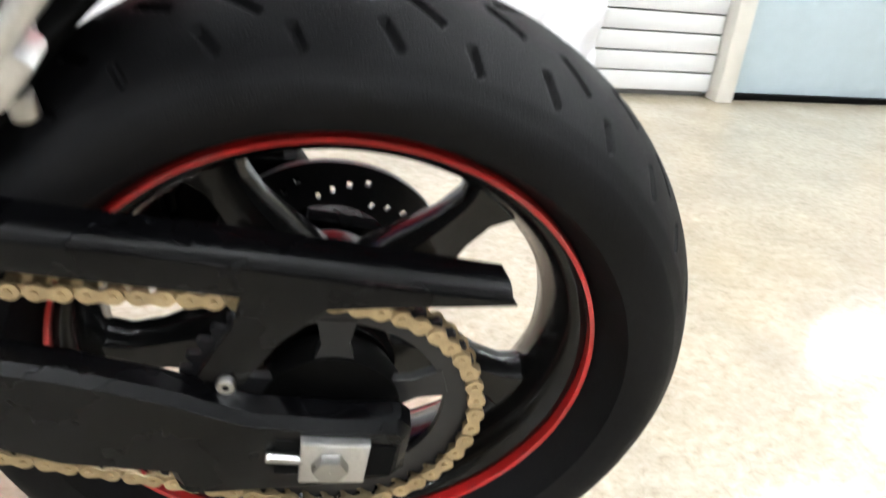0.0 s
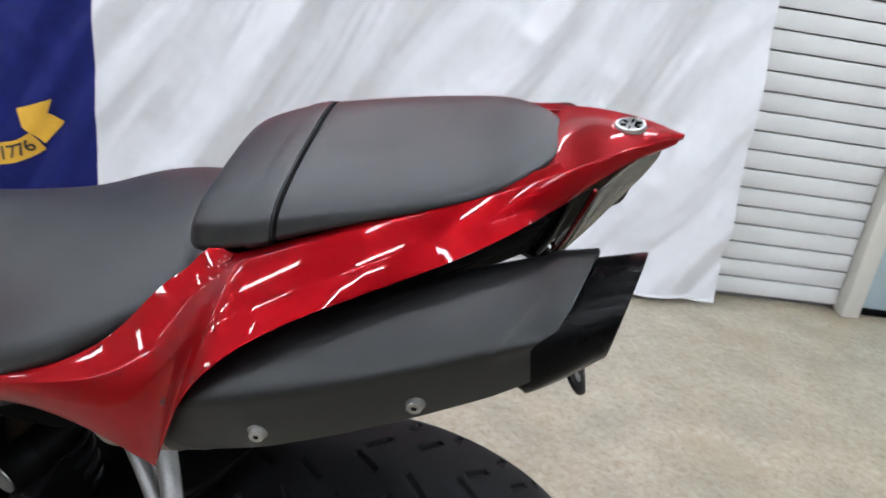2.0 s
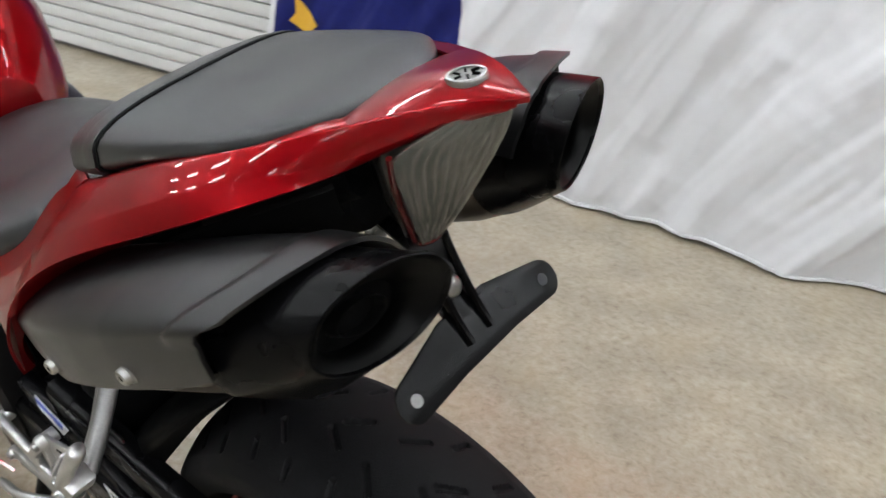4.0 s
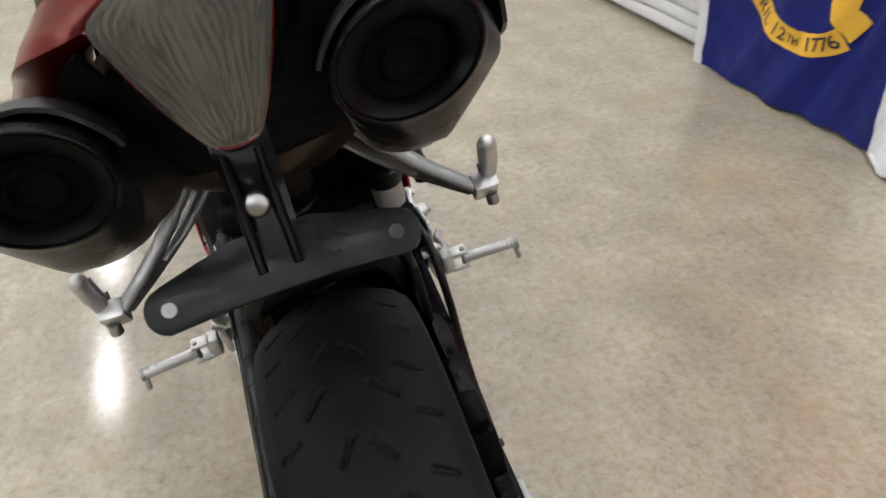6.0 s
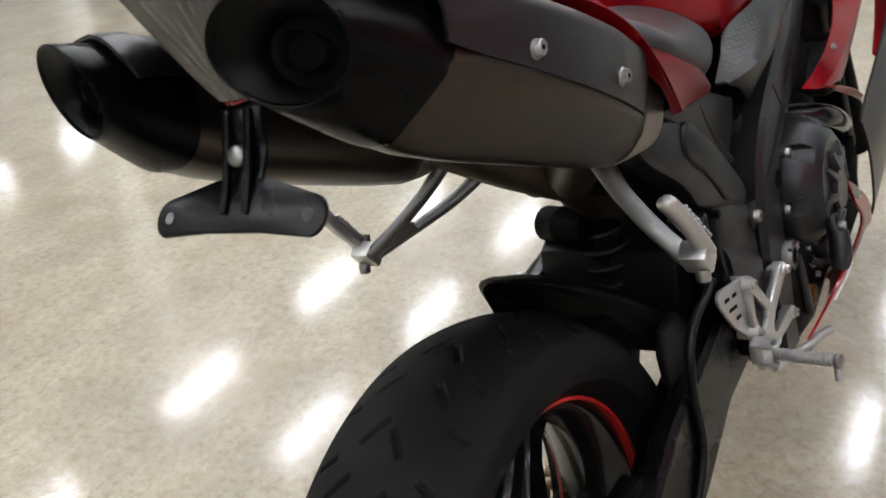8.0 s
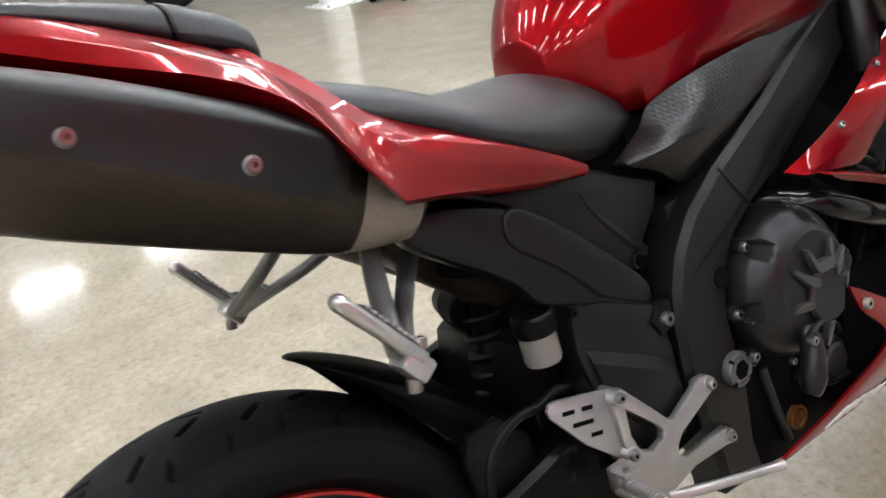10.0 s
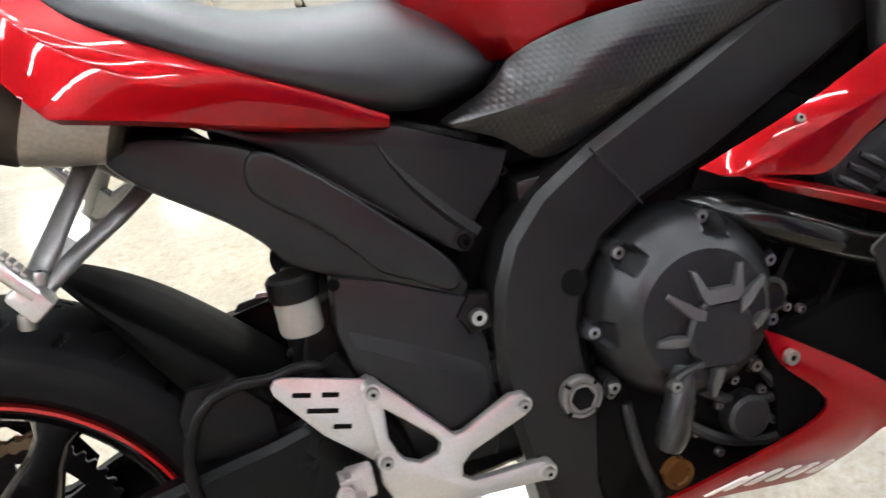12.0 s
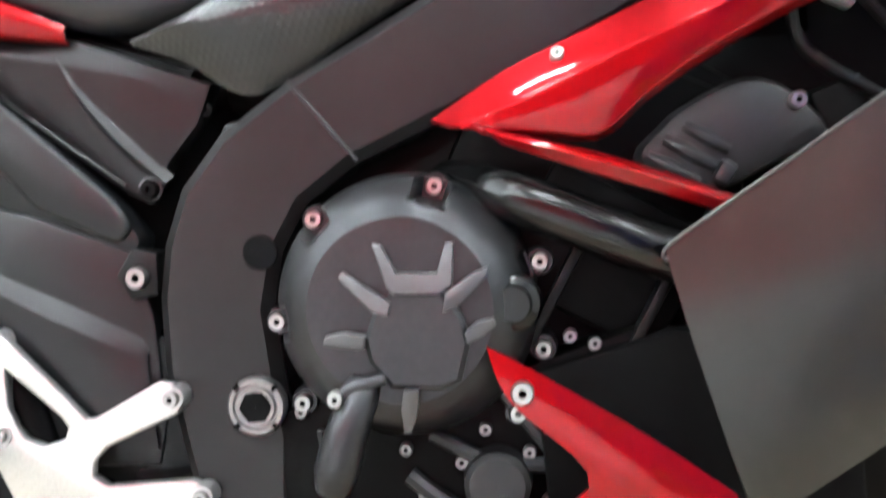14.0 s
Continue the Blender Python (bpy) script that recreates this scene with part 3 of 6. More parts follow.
def wheel(name, r, y, hub_r, hub_y, turn, spoke_w, label):
    """Five-spoke wheel: the rim with its hub and spokes."""
    w = part(name, rim_barrel(r, y), M_GLOSS, bike, label)
    part("hub", wheel_hub(hub_r, hub_y), M_GLOSS, w)
    for k in range(5):
        part("spoke", wheel_spoke(r, hub_r, turn + 2 * math.pi * k / 5, spoke_w), M_GLOSS, w)
    return w


RIM_R, RIM_Y = 0.2065, 0.0470
rear = wheel("rear_wheel", RIM_R, RIM_Y, 0.048, 0.06, radians(58), 0.022, "gloss black five-spoke rear wheel with red rim tape")
rear.location = (0, 0, AX + 0.006)
part("tyre", tyre(0.300, 0.094, RIM_R, RIM_Y, 0.135, 900, 88), M_RUBBER, rear, "worn black sports tyre with short slanted grooves")
for s in (1, -1):
    part("rim_stripe", lathe([(RIM_R + 0.0028, s * (RIM_Y + 0.0120)), (RIM_R + 0.0065, s * (RIM_Y + 0.0125)), (RIM_R + 0.0075, s * (RIM_Y + 0.002)), (RIM_R + 0.0028, s * (RIM_Y + 0.002))],
                             128, closed=True), M_STRIPE, rear, "red rim tape")


def brake_disc(r0, r1, y, holes, t=0.005):
    """A drilled disc: a ring of cells that leaves out the holes."""
    seg, rings = holes * 6, 7
    bm = bmesh.new()
    vs = {}

    def v(i, j, k):
        key = (i % seg, j, k)
        if key not in vs:
            q, rr = 2 * math.pi * i / seg, r0 + (r1 - r0) * j / rings
            vs[key] = bm.verts.new((rr * math.cos(q), y + k * t, rr * math.sin(q)))
        return vs[key]

    hole = {(i, j) for i in range(seg) for j in range(rings) if i % 6 == 2 and j == 2 + 2 * ((i // 6) % 2) or (i % 6 == 5 and j == 3 - 2 * ((i // 6) % 2))}
    for i in range(seg):
        for j in range(rings):
            if (i, j) in hole:
                for a, b in (((i, j), (i + 1, j)), ((i + 1, j), (i + 1, j + 1)), ((i + 1, j + 1), (i, j + 1)), ((i, j + 1), (i, j))):
                    bm.faces.new((v(*a, 0), v(*b, 0), v(*b, 1), v(*a, 1)))
                continue
            bm.faces.new((v(i, j, 0), v(i + 1, j, 0), v(i + 1, j + 1, 0), v(i, j + 1, 0)))
            bm.faces.new((v(i, j, 1), v(i, j + 1, 1), v(i + 1, j + 1, 1), v(i + 1, j, 1)))
        for j in (0, rings):
            bm.faces.new((v(i, j, 0), v(i + 1, j, 0), v(i + 1, j, 1), v(i, j, 1)))
    return bm


part("brake_disc", brake_disc(0.060, 0.105, -0.085, 18), M_CASE, rear, "dark drilled rear brake disc")

# final drive
SPR_Y, SPR_R = 0.094, 0.112


def chain_run():
    """Centre line of the chain round both sprockets, evenly stepped."""
    front, fr = Vector((0.60, 0, 0.39)), 0.042
    pts = []
    back = Vector((0, 0, AX))
    for k in range(181):
        q = radians(88 + k * 184 / 180)
        pts.append(back + SPR_R * Vector((math.cos(q), 0, math.sin(q))))
    for k in range(61):
        q = radians(-88 + k * 176 / 60)
        pts.append(front + fr * Vector((math.cos(q), 0, math.sin(q))))
    pts.append(pts[0])
    out, step, carry = [], 0.0159, 0.0
    for a, b in zip(pts, pts[1:]):
        d = (b - a).length
        while carry <= d:
            out.append(a + (b - a) * (carry / d))
            carry += step
        carry -= d
    return out


def sprocket(r, y, teeth, bore, t=0.006):
    bm = bmesh.new()
    outer = []
    for k in range(teeth * 4):
        rr = r + (0.003 if k % 4 in (0, 1) else -0.004)
        q = 2 * math.pi * k / (teeth * 4)
        outer.append((rr * math.cos(q), rr * math.sin(q)))
    inner = [(bore * math.cos(2 * math.pi * k / (teeth * 4)), bore * math.sin(2 * math.pi * k / (teeth * 4))) for k in range(teeth * 4)]
    n = len(outer)
    vs = [[bm.verts.new((x, y + dy, zz)) for x, zz in ring] for ring, dy in ((inner, -t / 2), (outer, -t / 2), (outer, t / 2), (inner, t / 2))]
    for a, b in zip(vs, vs[1:] + vs[:1]):
        for i in range(n):
            bm.faces.new((a[i], a[(i + 1) % n], b[(i + 1) % n], b[i]))
    return bm


spr = part("sprocket", sprocket(SPR_R, SPR_Y, 45, 0.086), M_CASE_DARK, rear, "dark toothed rear sprocket")
for k in range(5):
    q = 2 * math.pi * k / 5 + 0.3
    d = Vector((math.cos(q), 0, math.sin(q)))
    n = Vector((-d.z, 0, d.x))
    rings = [[d * r + n * a + Vector((0, SPR_Y + b, 0)) for a, b in ((-w, -0.004), (w, -0.004), (w, 0.004), (-w, 0.004))] for r, w in ((0.045, 0.016), (0.065, 0.010), (0.089, 0.014))]
    part("sprocket_arm", loft(rings), M_CASE_DARK, spr)
part("carrier", lathe([(0.012, 0.07), (0.050, 0.07), (0.056, 0.085), (0.052, 0.10), (0.030, 0.104), (0.012, 0.104)], 40, closed=True), M_DARK, rear, "black sprocket carrier")

def link_plate(y):
    pts = []
    for side, c in ((1, 0.008), (-1, -0.008)):
        for k in range(7):
            q = radians(-90 + 30 * k) if side > 0 else radians(90 + 30 * k)
            pts.append((c + 0.0072 * math.cos(q), 0.0072 * math.sin(q)))
        pts.append((0.0, 0.0044 * side))
    bm = prism(pts, y - 0.001, y + 0.001, 0)
    for c in (0.008, -0.008):
        bm2 = lathe([(0.0002, 0.0026), (0.0026, 0.0026), (0.0026, 0.0)], 8, c=(c, y, 0))
        bm = merge(bm, bm2)
    return bm


run = chain_run()
OUTER = mesh_of(merge(link_plate(SPR_Y + 0.0095), link_plate(SPR_Y - 0.0095), lathe([(0.0045, -0.0095), (0.0045, 0.0095)], 8, c=(0.008, SPR_Y, 0))), "link", M_GOLD)
INNER = mesh_of(merge(link_plate(SPR_Y + 0.0068), link_plate(SPR_Y - 0.0068), lathe([(0.0048, -0.0068), (0.0048, 0.0068)], 8, c=(0.008, SPR_Y, 0)), lathe([(0.0048, -0.0068), (0.0048, 0.0068)], 8, c=(-0.008, SPR_Y, 0))), "link", M_GOLD)
chain_root = None
for i, p in enumerate(run[:-1]):
    d = run[i + 1] - p
    mid = (p + run[i + 1]) / 2
    m = Matrix.Translation(mid) @ Matrix.Rotation(-math.atan2(d.z, d.x), 4, "Y")
    me = OUTER if i % 2 else INNER
    if chain_root is None:
        chain_root = new("chain", me)
        chain_root.parent = bike
        chain_root.matrix_local = m
        tagged(chain_root, "gold drive chain with oily rollers")
        root_inv = m.inverted()
        continue
    ob = new("link", me)
    ob.parent = chain_root
    ob.matrix_local = root_inv @ m


# swingarm
ARM = [(0.62, 0.455), (0.45, 0.435), (0.30, 0.405), (0.213, 0.390), (0.18, 0.384), (0.111, 0.365), (0.075, 0.350), (0.055, 0.343), (-0.004, 0.338), (-0.05, 0.338), (-0.058, 0.33), (-0.057, 0.285),
       (-0.048, 0.275), (0.02, 0.262), (0.100, 0.254), (0.108, 0.258), (0.114, 0.279), (0.187, 0.288), (0.226, 0.303), (0.34, 0.335), (0.50, 0.345), (0.62, 0.36)]


ARM_RIGHT = [(0.62, 0.46), (0.45, 0.475), (0.30, 0.440), (0.18, 0.420), (0.10, 0.386), (0.060, 0.352), (-0.05, 0.339), (-0.058, 0.33), (-0.057, 0.285), (-0.048, 0.275), (0.02, 0.262), (0.104, 0.254), (0.231, 0.290), (0.34, 0.335), (0.50, 0.345), (0.62, 0.36)]
swing = part("swingarm", prism(ARM, 0.105, 0.137, 0.007, None, 1), M_SATIN, bike, "black braced aluminium swingarm")
part("swingarm_side", prism(ARM_RIGHT, -0.137, -0.105, 0.007, None, 1), M_SATIN, swing, "black right arm")
part("swingarm_bridge", box((0.47, 0, 0.41), (0.10, 0.22, 0.10), 0.02), M_SATIN, swing)
for s in (1, -1):
    brace = [(0.50, 0.49), (0.38, 0.47), (0.30, 0.42), (0.27, 0.38), (0.31, 0.375), (0.36, 0.405), (0.42, 0.43), (0.50, 0.43)]
    part("brace", prism(brace, *sorted((s * 0.102, s * 0.128)), 0.006), M_SATIN, swing)
    slot = [(-0.048, 0.318), (0.040, 0.325), (0.040, 0.287), (-0.046, 0.285)]
    part("axle_slot", prism(slot, *sorted((s * 0.1372, s * 0.1385)), 0.0), M_HOLE, swing)
    blk = part("chain_adjuster", prism([(-0.028, 0.325), (0.022, 0.328), (0.022, 0.284), (-0.026, 0.284)], *sorted((s * 0.134, s * 0.145)), 0.002), M_ALU, swing, "bright axle adjuster block")
    part("axle_nut", lathe([(0.0005, s * 0.153), (0.0125, s * 0.153), (0.0135, s * 0.150), (0.0135, s * 0.140)], 6, c=(0, 0, 0.306)), M_STEEL, blk, "axle nut")
    part("adjuster_screw", tube([(0.020, s * 0.141, 0.307), (0.046, s * 0.141, 0.309)], 0.0045, 8, 2), M_STEEL, blk)

guard = [(0.42, 0.517), (0.28, 0.502), (0.204, 0.482), (0.141, 0.477), (0.058, 0.469), (-0.032, 0.457), (-0.113, 0.451), (-0.116, 0.446), (-0.060, 0.442), (-0.008, 0.438),
         (0.010, 0.436), (0.040, 0.405), (0.066, 0.360), (0.084, 0.355), (0.095, 0.372), (0.072, 0.418), (0.066, 0.444), (0.20, 0.457), (0.42, 0.472)]
cg = part("chain_guard", prism(guard, 0.118, 0.123, 0.002), M_SATIN, bike, "satin black chain guard")
part("guard_top", sheet([[(0.42, 0.122, 0.517), (0.204, 0.122, 0.482), (0.058, 0.122, 0.469), (-0.112, 0.122, 0.451)],
                         [(0.42, 0.114, 0.525), (0.204, 0.114, 0.491), (0.058, 0.114, 0.478), (-0.110, 0.114, 0.460)],
                         [(0.42, 0.094, 0.526), (0.204, 0.094, 0.492), (0.058, 0.094, 0.479), (-0.106, 0.096, 0.461)]], 0.003), M_SATIN, cg)
bolt(cg, (0.075, 0.124, 0.367), (0, 1, 0), 0.007)

# hugger over the rear tyre: a narrow roof with a folded blade at either side
rows = []
for x, zz, w, roof, fold, low in ((0.126, 0.628, 0.010, 0.001, 0.002, 0.004), (0.138, 0.625, 0.036, 0.006, 0.010, 0.016), (0.160, 0.616, 0.064, 0.015, 0.024, 0.038), (0.19, 0.599, 0.088, 0.024, 0.045, 0.088),
                                  (0.225, 0.574, 0.102, 0.030, 0.064, 0.135), (0.265, 0.538, 0.108, 0.032, 0.068, 0.15), (0.31, 0.492, 0.110, 0.030, 0.062, 0.13), (0.35, 0.445, 0.110, 0.028, 0.052, 0.10)):
    rows.append([(x + k * 0.35, y * w, zz - k) for y, k in ((-0.985, low), (-1.0, fold), (-0.89, roof), (-0.55, 0.3 * roof), (0, 0), (0.55, 0.3 * roof), (0.89, roof), (1.0, fold), (0.985, low))])
rows = [list(r) for r in zip(*chamfer([list(c) for c in zip(*rows)], 0.12))]
part("hugger", sheet(rows, 0.003, 1, 5), M_DARK, bike, "satin black rear hugger over the tyre", 35)
part("splash_guard", prism([(0.345, 0.40), (0.335, 0.47), (0.355, 0.54), (0.385, 0.555), (0.40, 0.40)], -0.095, 0.095, 0.008), M_BLACK, bike, "black splash guard ahead of the tyre")
part("inner_chain_guard", prism([(0.27, 0.44), (0.280, 0.500), (0.292, 0.512), (0.311, 0.514), (0.349, 0.509), (0.43, 0.474), (0.43, 0.42)], 0.106, 0.112, 0.003), M_BLACK, bike, "black inner chain guard")

# frame, engine and covers
def spar(s):
    """One side of the main frame: a wide beam from the steering head down round the pivot."""
    left = [(1.02, 0.795), (0.925, 0.768), (0.863, 0.745), (0.752, 0.695), (0.642, 0.646), (0.585, 0.612), (0.550, 0.575), (0.532, 0.535), (0.523, 0.495), (0.520, 0.440), (0.527, 0.38), (0.537, 0.31), (0.54, 0.26)]
    right = [(0.615, 0.25), (0.607, 0.307), (0.616, 0.381), (0.612, 0.43), (0.610, 0.477), (0.622, 0.520), (0.645, 0.553), (0.687, 0.579), (0.76, 0.605), (0.808, 0.625), (0.90, 0.665), (0.973, 0.70), (1.05, 0.72)]
    return prism(left + right, *sorted((s * 0.085, s * 0.150)), 0.0085, lambda x, zz: s * (-0.03 * max(0, (x - 0.75) / 0.3)), 1)


frame_part = part("frame", spar(-1), M_FRAME, bike, "black powder-coated twin-spar aluminium frame", 24)
part("frame_spar", spar(1), M_FRAME, frame_part, "", 24)
for s in (-1, 1):
    part("frame_rib", tube([(0.642 + 0.046 * k / 24, s * 0.1500, 0.645 - 0.065 * k / 24) for k in range(25)], [0.0012 + 0.0005 * (k % 2) for k in range(25)], 6, 1), M_CASE, frame_part)
    part("frame_hole", lathe([(0.0002, s * 0.1515), (0.013, s * 0.1515), (0.0135, s * 0.149)], 24, c=(0.607, 0, 0.521)), M_HOLE, frame_part)
    nut = part("pivot_nut", lathe([(0.010, s * 0.150), (0.0215, s * 0.150), (0.0225, s * 0.158), (0.0205, s * 0.1615), (0.0175, s * 0.1615), (0.0165, s * 0.1595), (0.0150, s * 0.1595), (0.0140, s * 0.1625), (0.0115, s * 0.1625), (0.011, s * 0.150)], 40, c=(0.593, 0, 0.408)), M_CAST, frame_part, "grey swingarm pivot nut")
    part("nut_recess", lathe([(0.0005, s * 0.1620), (0.0125, s * 0.1628), (0.0125, s * 0.152)], 6, c=(0.593, 0, 0.408)), M_HOLE, nut)
    for k in range(4):
        q = k * math.pi / 2 + 0.7
        part("nut_notch", box((0.593 + 0.0200 * math.cos(q), s * 0.160, 0.408 + 0.0200 * math.sin(q)), (0.0045, 0.005, 0.0035), 0.0005, Matrix.Rotation(-q, 4, "Y")), M_DARK, nut)
part("head_tube", tube([(1.06, 0, 0.66), (1.0, 0, 0.80)], 0.04, 20, 2), M_FRAME, frame_part)
part("cross_member", box((0.60, 0, 0.60), (0.05, 0.24, 0.05), 0.01), M_FRAME, frame_part)

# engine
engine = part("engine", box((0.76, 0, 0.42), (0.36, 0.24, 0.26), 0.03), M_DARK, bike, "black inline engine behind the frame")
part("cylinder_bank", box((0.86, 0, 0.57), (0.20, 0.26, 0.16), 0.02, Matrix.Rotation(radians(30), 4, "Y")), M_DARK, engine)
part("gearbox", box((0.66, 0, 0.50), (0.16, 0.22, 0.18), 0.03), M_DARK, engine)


CLUTCH_BOLTS = ((0.652, 0.541), (0.743, 0.555), (0.812, 0.493), (0.616, 0.469), (0.628, 0.407), (0.808, 0.430), (0.785, 0.385))


def clutch(s):
    """A stepped round cover whose sloping shoulder is scooped out round the bolts."""
    cx, cz = 0.713, 0.472
    prof = [(0.0005, 0.197), (0.030, 0.197), (0.0645, 0.197), (0.0665, 0.1955)]
    prof += [(0.068 + 0.0022 * k, 0.1945 - 0.0013 * k - 0.00009 * k * k) for k in range(11)]
    prof += [(0.0925, 0.168), (0.0945, 0.160), (0.0955, 0.150), (0.097, 0.115)]
    bm = lathe([(r, s * y) for r, y in prof], 200, c=(cx, 0, cz))
    for v in bm.verts:
        for bx, bz in CLUTCH_BOLTS:
            d = Vector((cx - bx, cz - bz)).normalized()
            a, b = v.co.x - bx, v.co.z - bz
            f, g = a * d.x + b * d.y, -a * d.y + b * d.x
            if abs(g) < 0.0125 and f < 0.014 and f > -0.02 and abs(v.co.y) > 0.156:
                k = min(1.0, (0.0125 - abs(g)) / 0.003, (0.014 - f) / 0.004)
                v.co.y += (s * 0.156 - v.co.y) * max(0.0, k)
    return bm


cl = part("clutch_cover", clutch(-1), M_CASE, engine, "dark round clutch cover with raised fins", 32)
HUB = Vector((0.716, 0.462))
PLATEAU = [(0.711, 0.487), (0.744, 0.484), (0.757, 0.466), (0.760, 0.447), (0.751, 0.421), (0.736, 0.416), (0.703, 0.421), (0.690, 0.440), (0.688, 0.456), (0.697, 0.475)]
part("hub_plateau", prism(PLATEAU, -0.2055, -0.195, 0.0035, None, 1), M_CASE, cl, "raised flat hub", 20)
FINS = ([(0.7005, 0.520), (0.7065, 0.518), (0.7150, 0.4985), (0.7425, 0.4960), (0.7500, 0.5155), (0.7560, 0.5150), (0.7520, 0.4870), (0.7430, 0.4820), (0.7120, 0.4850), (0.7080, 0.4900)],
        [(0.6745, 0.4990), (0.6780, 0.5030), (0.6900, 0.4930), (0.7100, 0.4790), (0.7070, 0.4710), (0.6960, 0.4740)],
        [(0.7440, 0.4690), (0.7470, 0.4820), (0.7660, 0.4930), (0.7775, 0.4965), (0.7760, 0.4905), (0.7560, 0.4740)],
        [(0.6590, 0.4545), (0.6610, 0.4600), (0.6750, 0.4620), (0.6900, 0.4580), (0.6880, 0.4500), (0.6740, 0.4510)],
        [(0.7780, 0.4560), (0.7770, 0.4615), (0.7650, 0.4600), (0.7570, 0.4540), (0.7580, 0.4470), (0.7680, 0.4500)],
        [(0.7080, 0.3900), (0.7130, 0.3890), (0.7190, 0.4030), (0.7220, 0.4190), (0.7120, 0.4200), (0.7080, 0.4050)])
for line_ in FINS:
    rad_ = [(Vector(p) - HUB).length for p in line_]
    lo_, hi_ = min(rad_), max(rad_)
    bm = prism(line_, -0.1985, -0.194, 0.0008)
    for v in bm.verts:
        if v.co.y < -0.196:
            f = ((Vector((v.co.x, v.co.z)) - HUB).length - lo_) / (hi_ - lo_)
            v.co.y -= 0.0105 * max(0.0, 1 - 0.75 * f)
    part("fin", bm, M_FIN, cl, angle=25)
for bx, bz in CLUTCH_BOLTS:
    part("lug", lathe([(0.0005, -0.153), (0.0095, -0.153), (0.011, -0.145), (0.011, -0.11)], 14, c=(bx, 0, bz)), M_CASE, cl)
    bolt(cl, (bx, -0.155, bz), (0, -1, 0), 0.0066)

lower = part("engine_side", prism([(0.60, 0.26), (0.60, 0.40), (0.66, 0.41), (0.74, 0.40), (0.80, 0.42), (0.88, 0.44), (0.90, 0.36), (0.85, 0.27), (0.70, 0.24)], -0.150, -0.11, 0.008), M_DARK, engine, "near-black lower crankcase with many bolts")
for p in ((0.625, 0.40), (0.740, 0.352), (0.765, 0.325), (0.79, 0.355), (0.815, 0.39), (0.735, 0.30), (0.80, 0.318), (0.70, 0.365), (0.76, 0.375), (0.845, 0.43), (0.828, 0.437), (0.71, 0.33)):
    bolt(lower, (p[0], -0.153, p[1]), (0, -1, 0), 0.0050, M_CAST)
part("lever_boss", tube([(0.684, -0.192, 0.425), (0.672, -0.205, 0.400), (0.660, -0.207, 0.370), (0.655, -0.205, 0.355)], [0.012, 0.015, 0.016, 0.012], 14, 4), M_CASE, engine, "dark clutch arm housing")
bolt(lower, (0.666, -0.213, 0.419), (0, -1, 0), 0.0058)
part("oil_window", lathe([(0.0002, -0.154), (0.012, -0.154), (0.0125, -0.158), (0.017, -0.158), (0.018, -0.145)], 28, c=(0.684, 0, 0.292)),
     material("amber oil sight glass", (0.075, 0.032, 0.009), 0.2, coat=0.3, vary=0.2), engine, "amber oil sight glass")
part("water_pipe", tube([(0.745, -0.10, 0.562), (0.775, -0.135, 0.552), (0.80, -0.165, 0.540), (0.855, -0.172, 0.512), (0.91, -0.165, 0.485), (1.0, -0.15, 0.45)], 0.019, 16, 6), M_GLOSS, bike, "glossy black coolant hose")
part("ignition_cover", lathe([(0.0005, -0.192), (0.012, -0.192), (0.014, -0.188), (0.019, -0.186), (0.021, -0.180), (0.021, -0.13)], 24, c=(0.790, 0, 0.468)), M_GLOSS, engine, "black round cap")
head_ = part("head_cover", prism(curve2([(0.888, 0.560), (0.905, 0.578), (0.925, 0.592), (0.966, 0.606), (0.996, 0.594), (1.020, 0.562), (0.985, 0.545), (0.940, 0.528), (0.905, 0.536)], 3), -0.160, -0.10, 0.010), M_CASE_DARK, engine, "ribbed black cover behind the fairing")
for x0, z0, x1, z1 in ((0.894, 0.559, 0.927, 0.536), (0.907, 0.569, 0.940, 0.546), (0.921, 0.577, 0.950, 0.557)):
    part("cover_rib", tube([(x0, -0.1605, z0), ((x0 + x1) / 2, -0.1625, (z0 + z1) / 2), (x1, -0.1605, z1)], [0.003, 0.0055, 0.004], 8, 4), M_CASE_DARK, head_)
part("cover_tab", box((0.945, -0.163, 0.541), (0.012, 0.012, 0.016), 0.003, Matrix.Rotation(radians(35), 4, "Y")), M_CASE_DARK, head_)
# black backing added on both sides to keep the space behind the fairing dark
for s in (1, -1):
    part("dark_backing", prism([(0.93, 0.60), (0.98, 0.68), (1.06, 0.72), (1.22, 0.76), (1.22, 0.40), (1.08, 0.27), (0.92, 0.25), (0.93, 0.42)], *sorted((s * 0.085, s * 0.10)), 0.004), M_DARK, bike, "added black backing for the dark space behind the fairing")
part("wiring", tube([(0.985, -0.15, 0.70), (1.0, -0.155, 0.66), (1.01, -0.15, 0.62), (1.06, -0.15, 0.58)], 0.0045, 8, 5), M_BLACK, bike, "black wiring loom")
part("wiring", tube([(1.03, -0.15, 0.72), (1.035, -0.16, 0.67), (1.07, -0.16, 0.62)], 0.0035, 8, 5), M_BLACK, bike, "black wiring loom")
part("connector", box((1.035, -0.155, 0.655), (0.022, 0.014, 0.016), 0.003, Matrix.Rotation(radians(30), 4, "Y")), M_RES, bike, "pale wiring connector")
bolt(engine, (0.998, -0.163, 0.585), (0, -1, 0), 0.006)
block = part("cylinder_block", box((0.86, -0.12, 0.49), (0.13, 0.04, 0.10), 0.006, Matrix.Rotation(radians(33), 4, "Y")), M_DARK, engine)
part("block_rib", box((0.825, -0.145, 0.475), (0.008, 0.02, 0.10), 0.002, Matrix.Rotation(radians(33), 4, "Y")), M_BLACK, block)
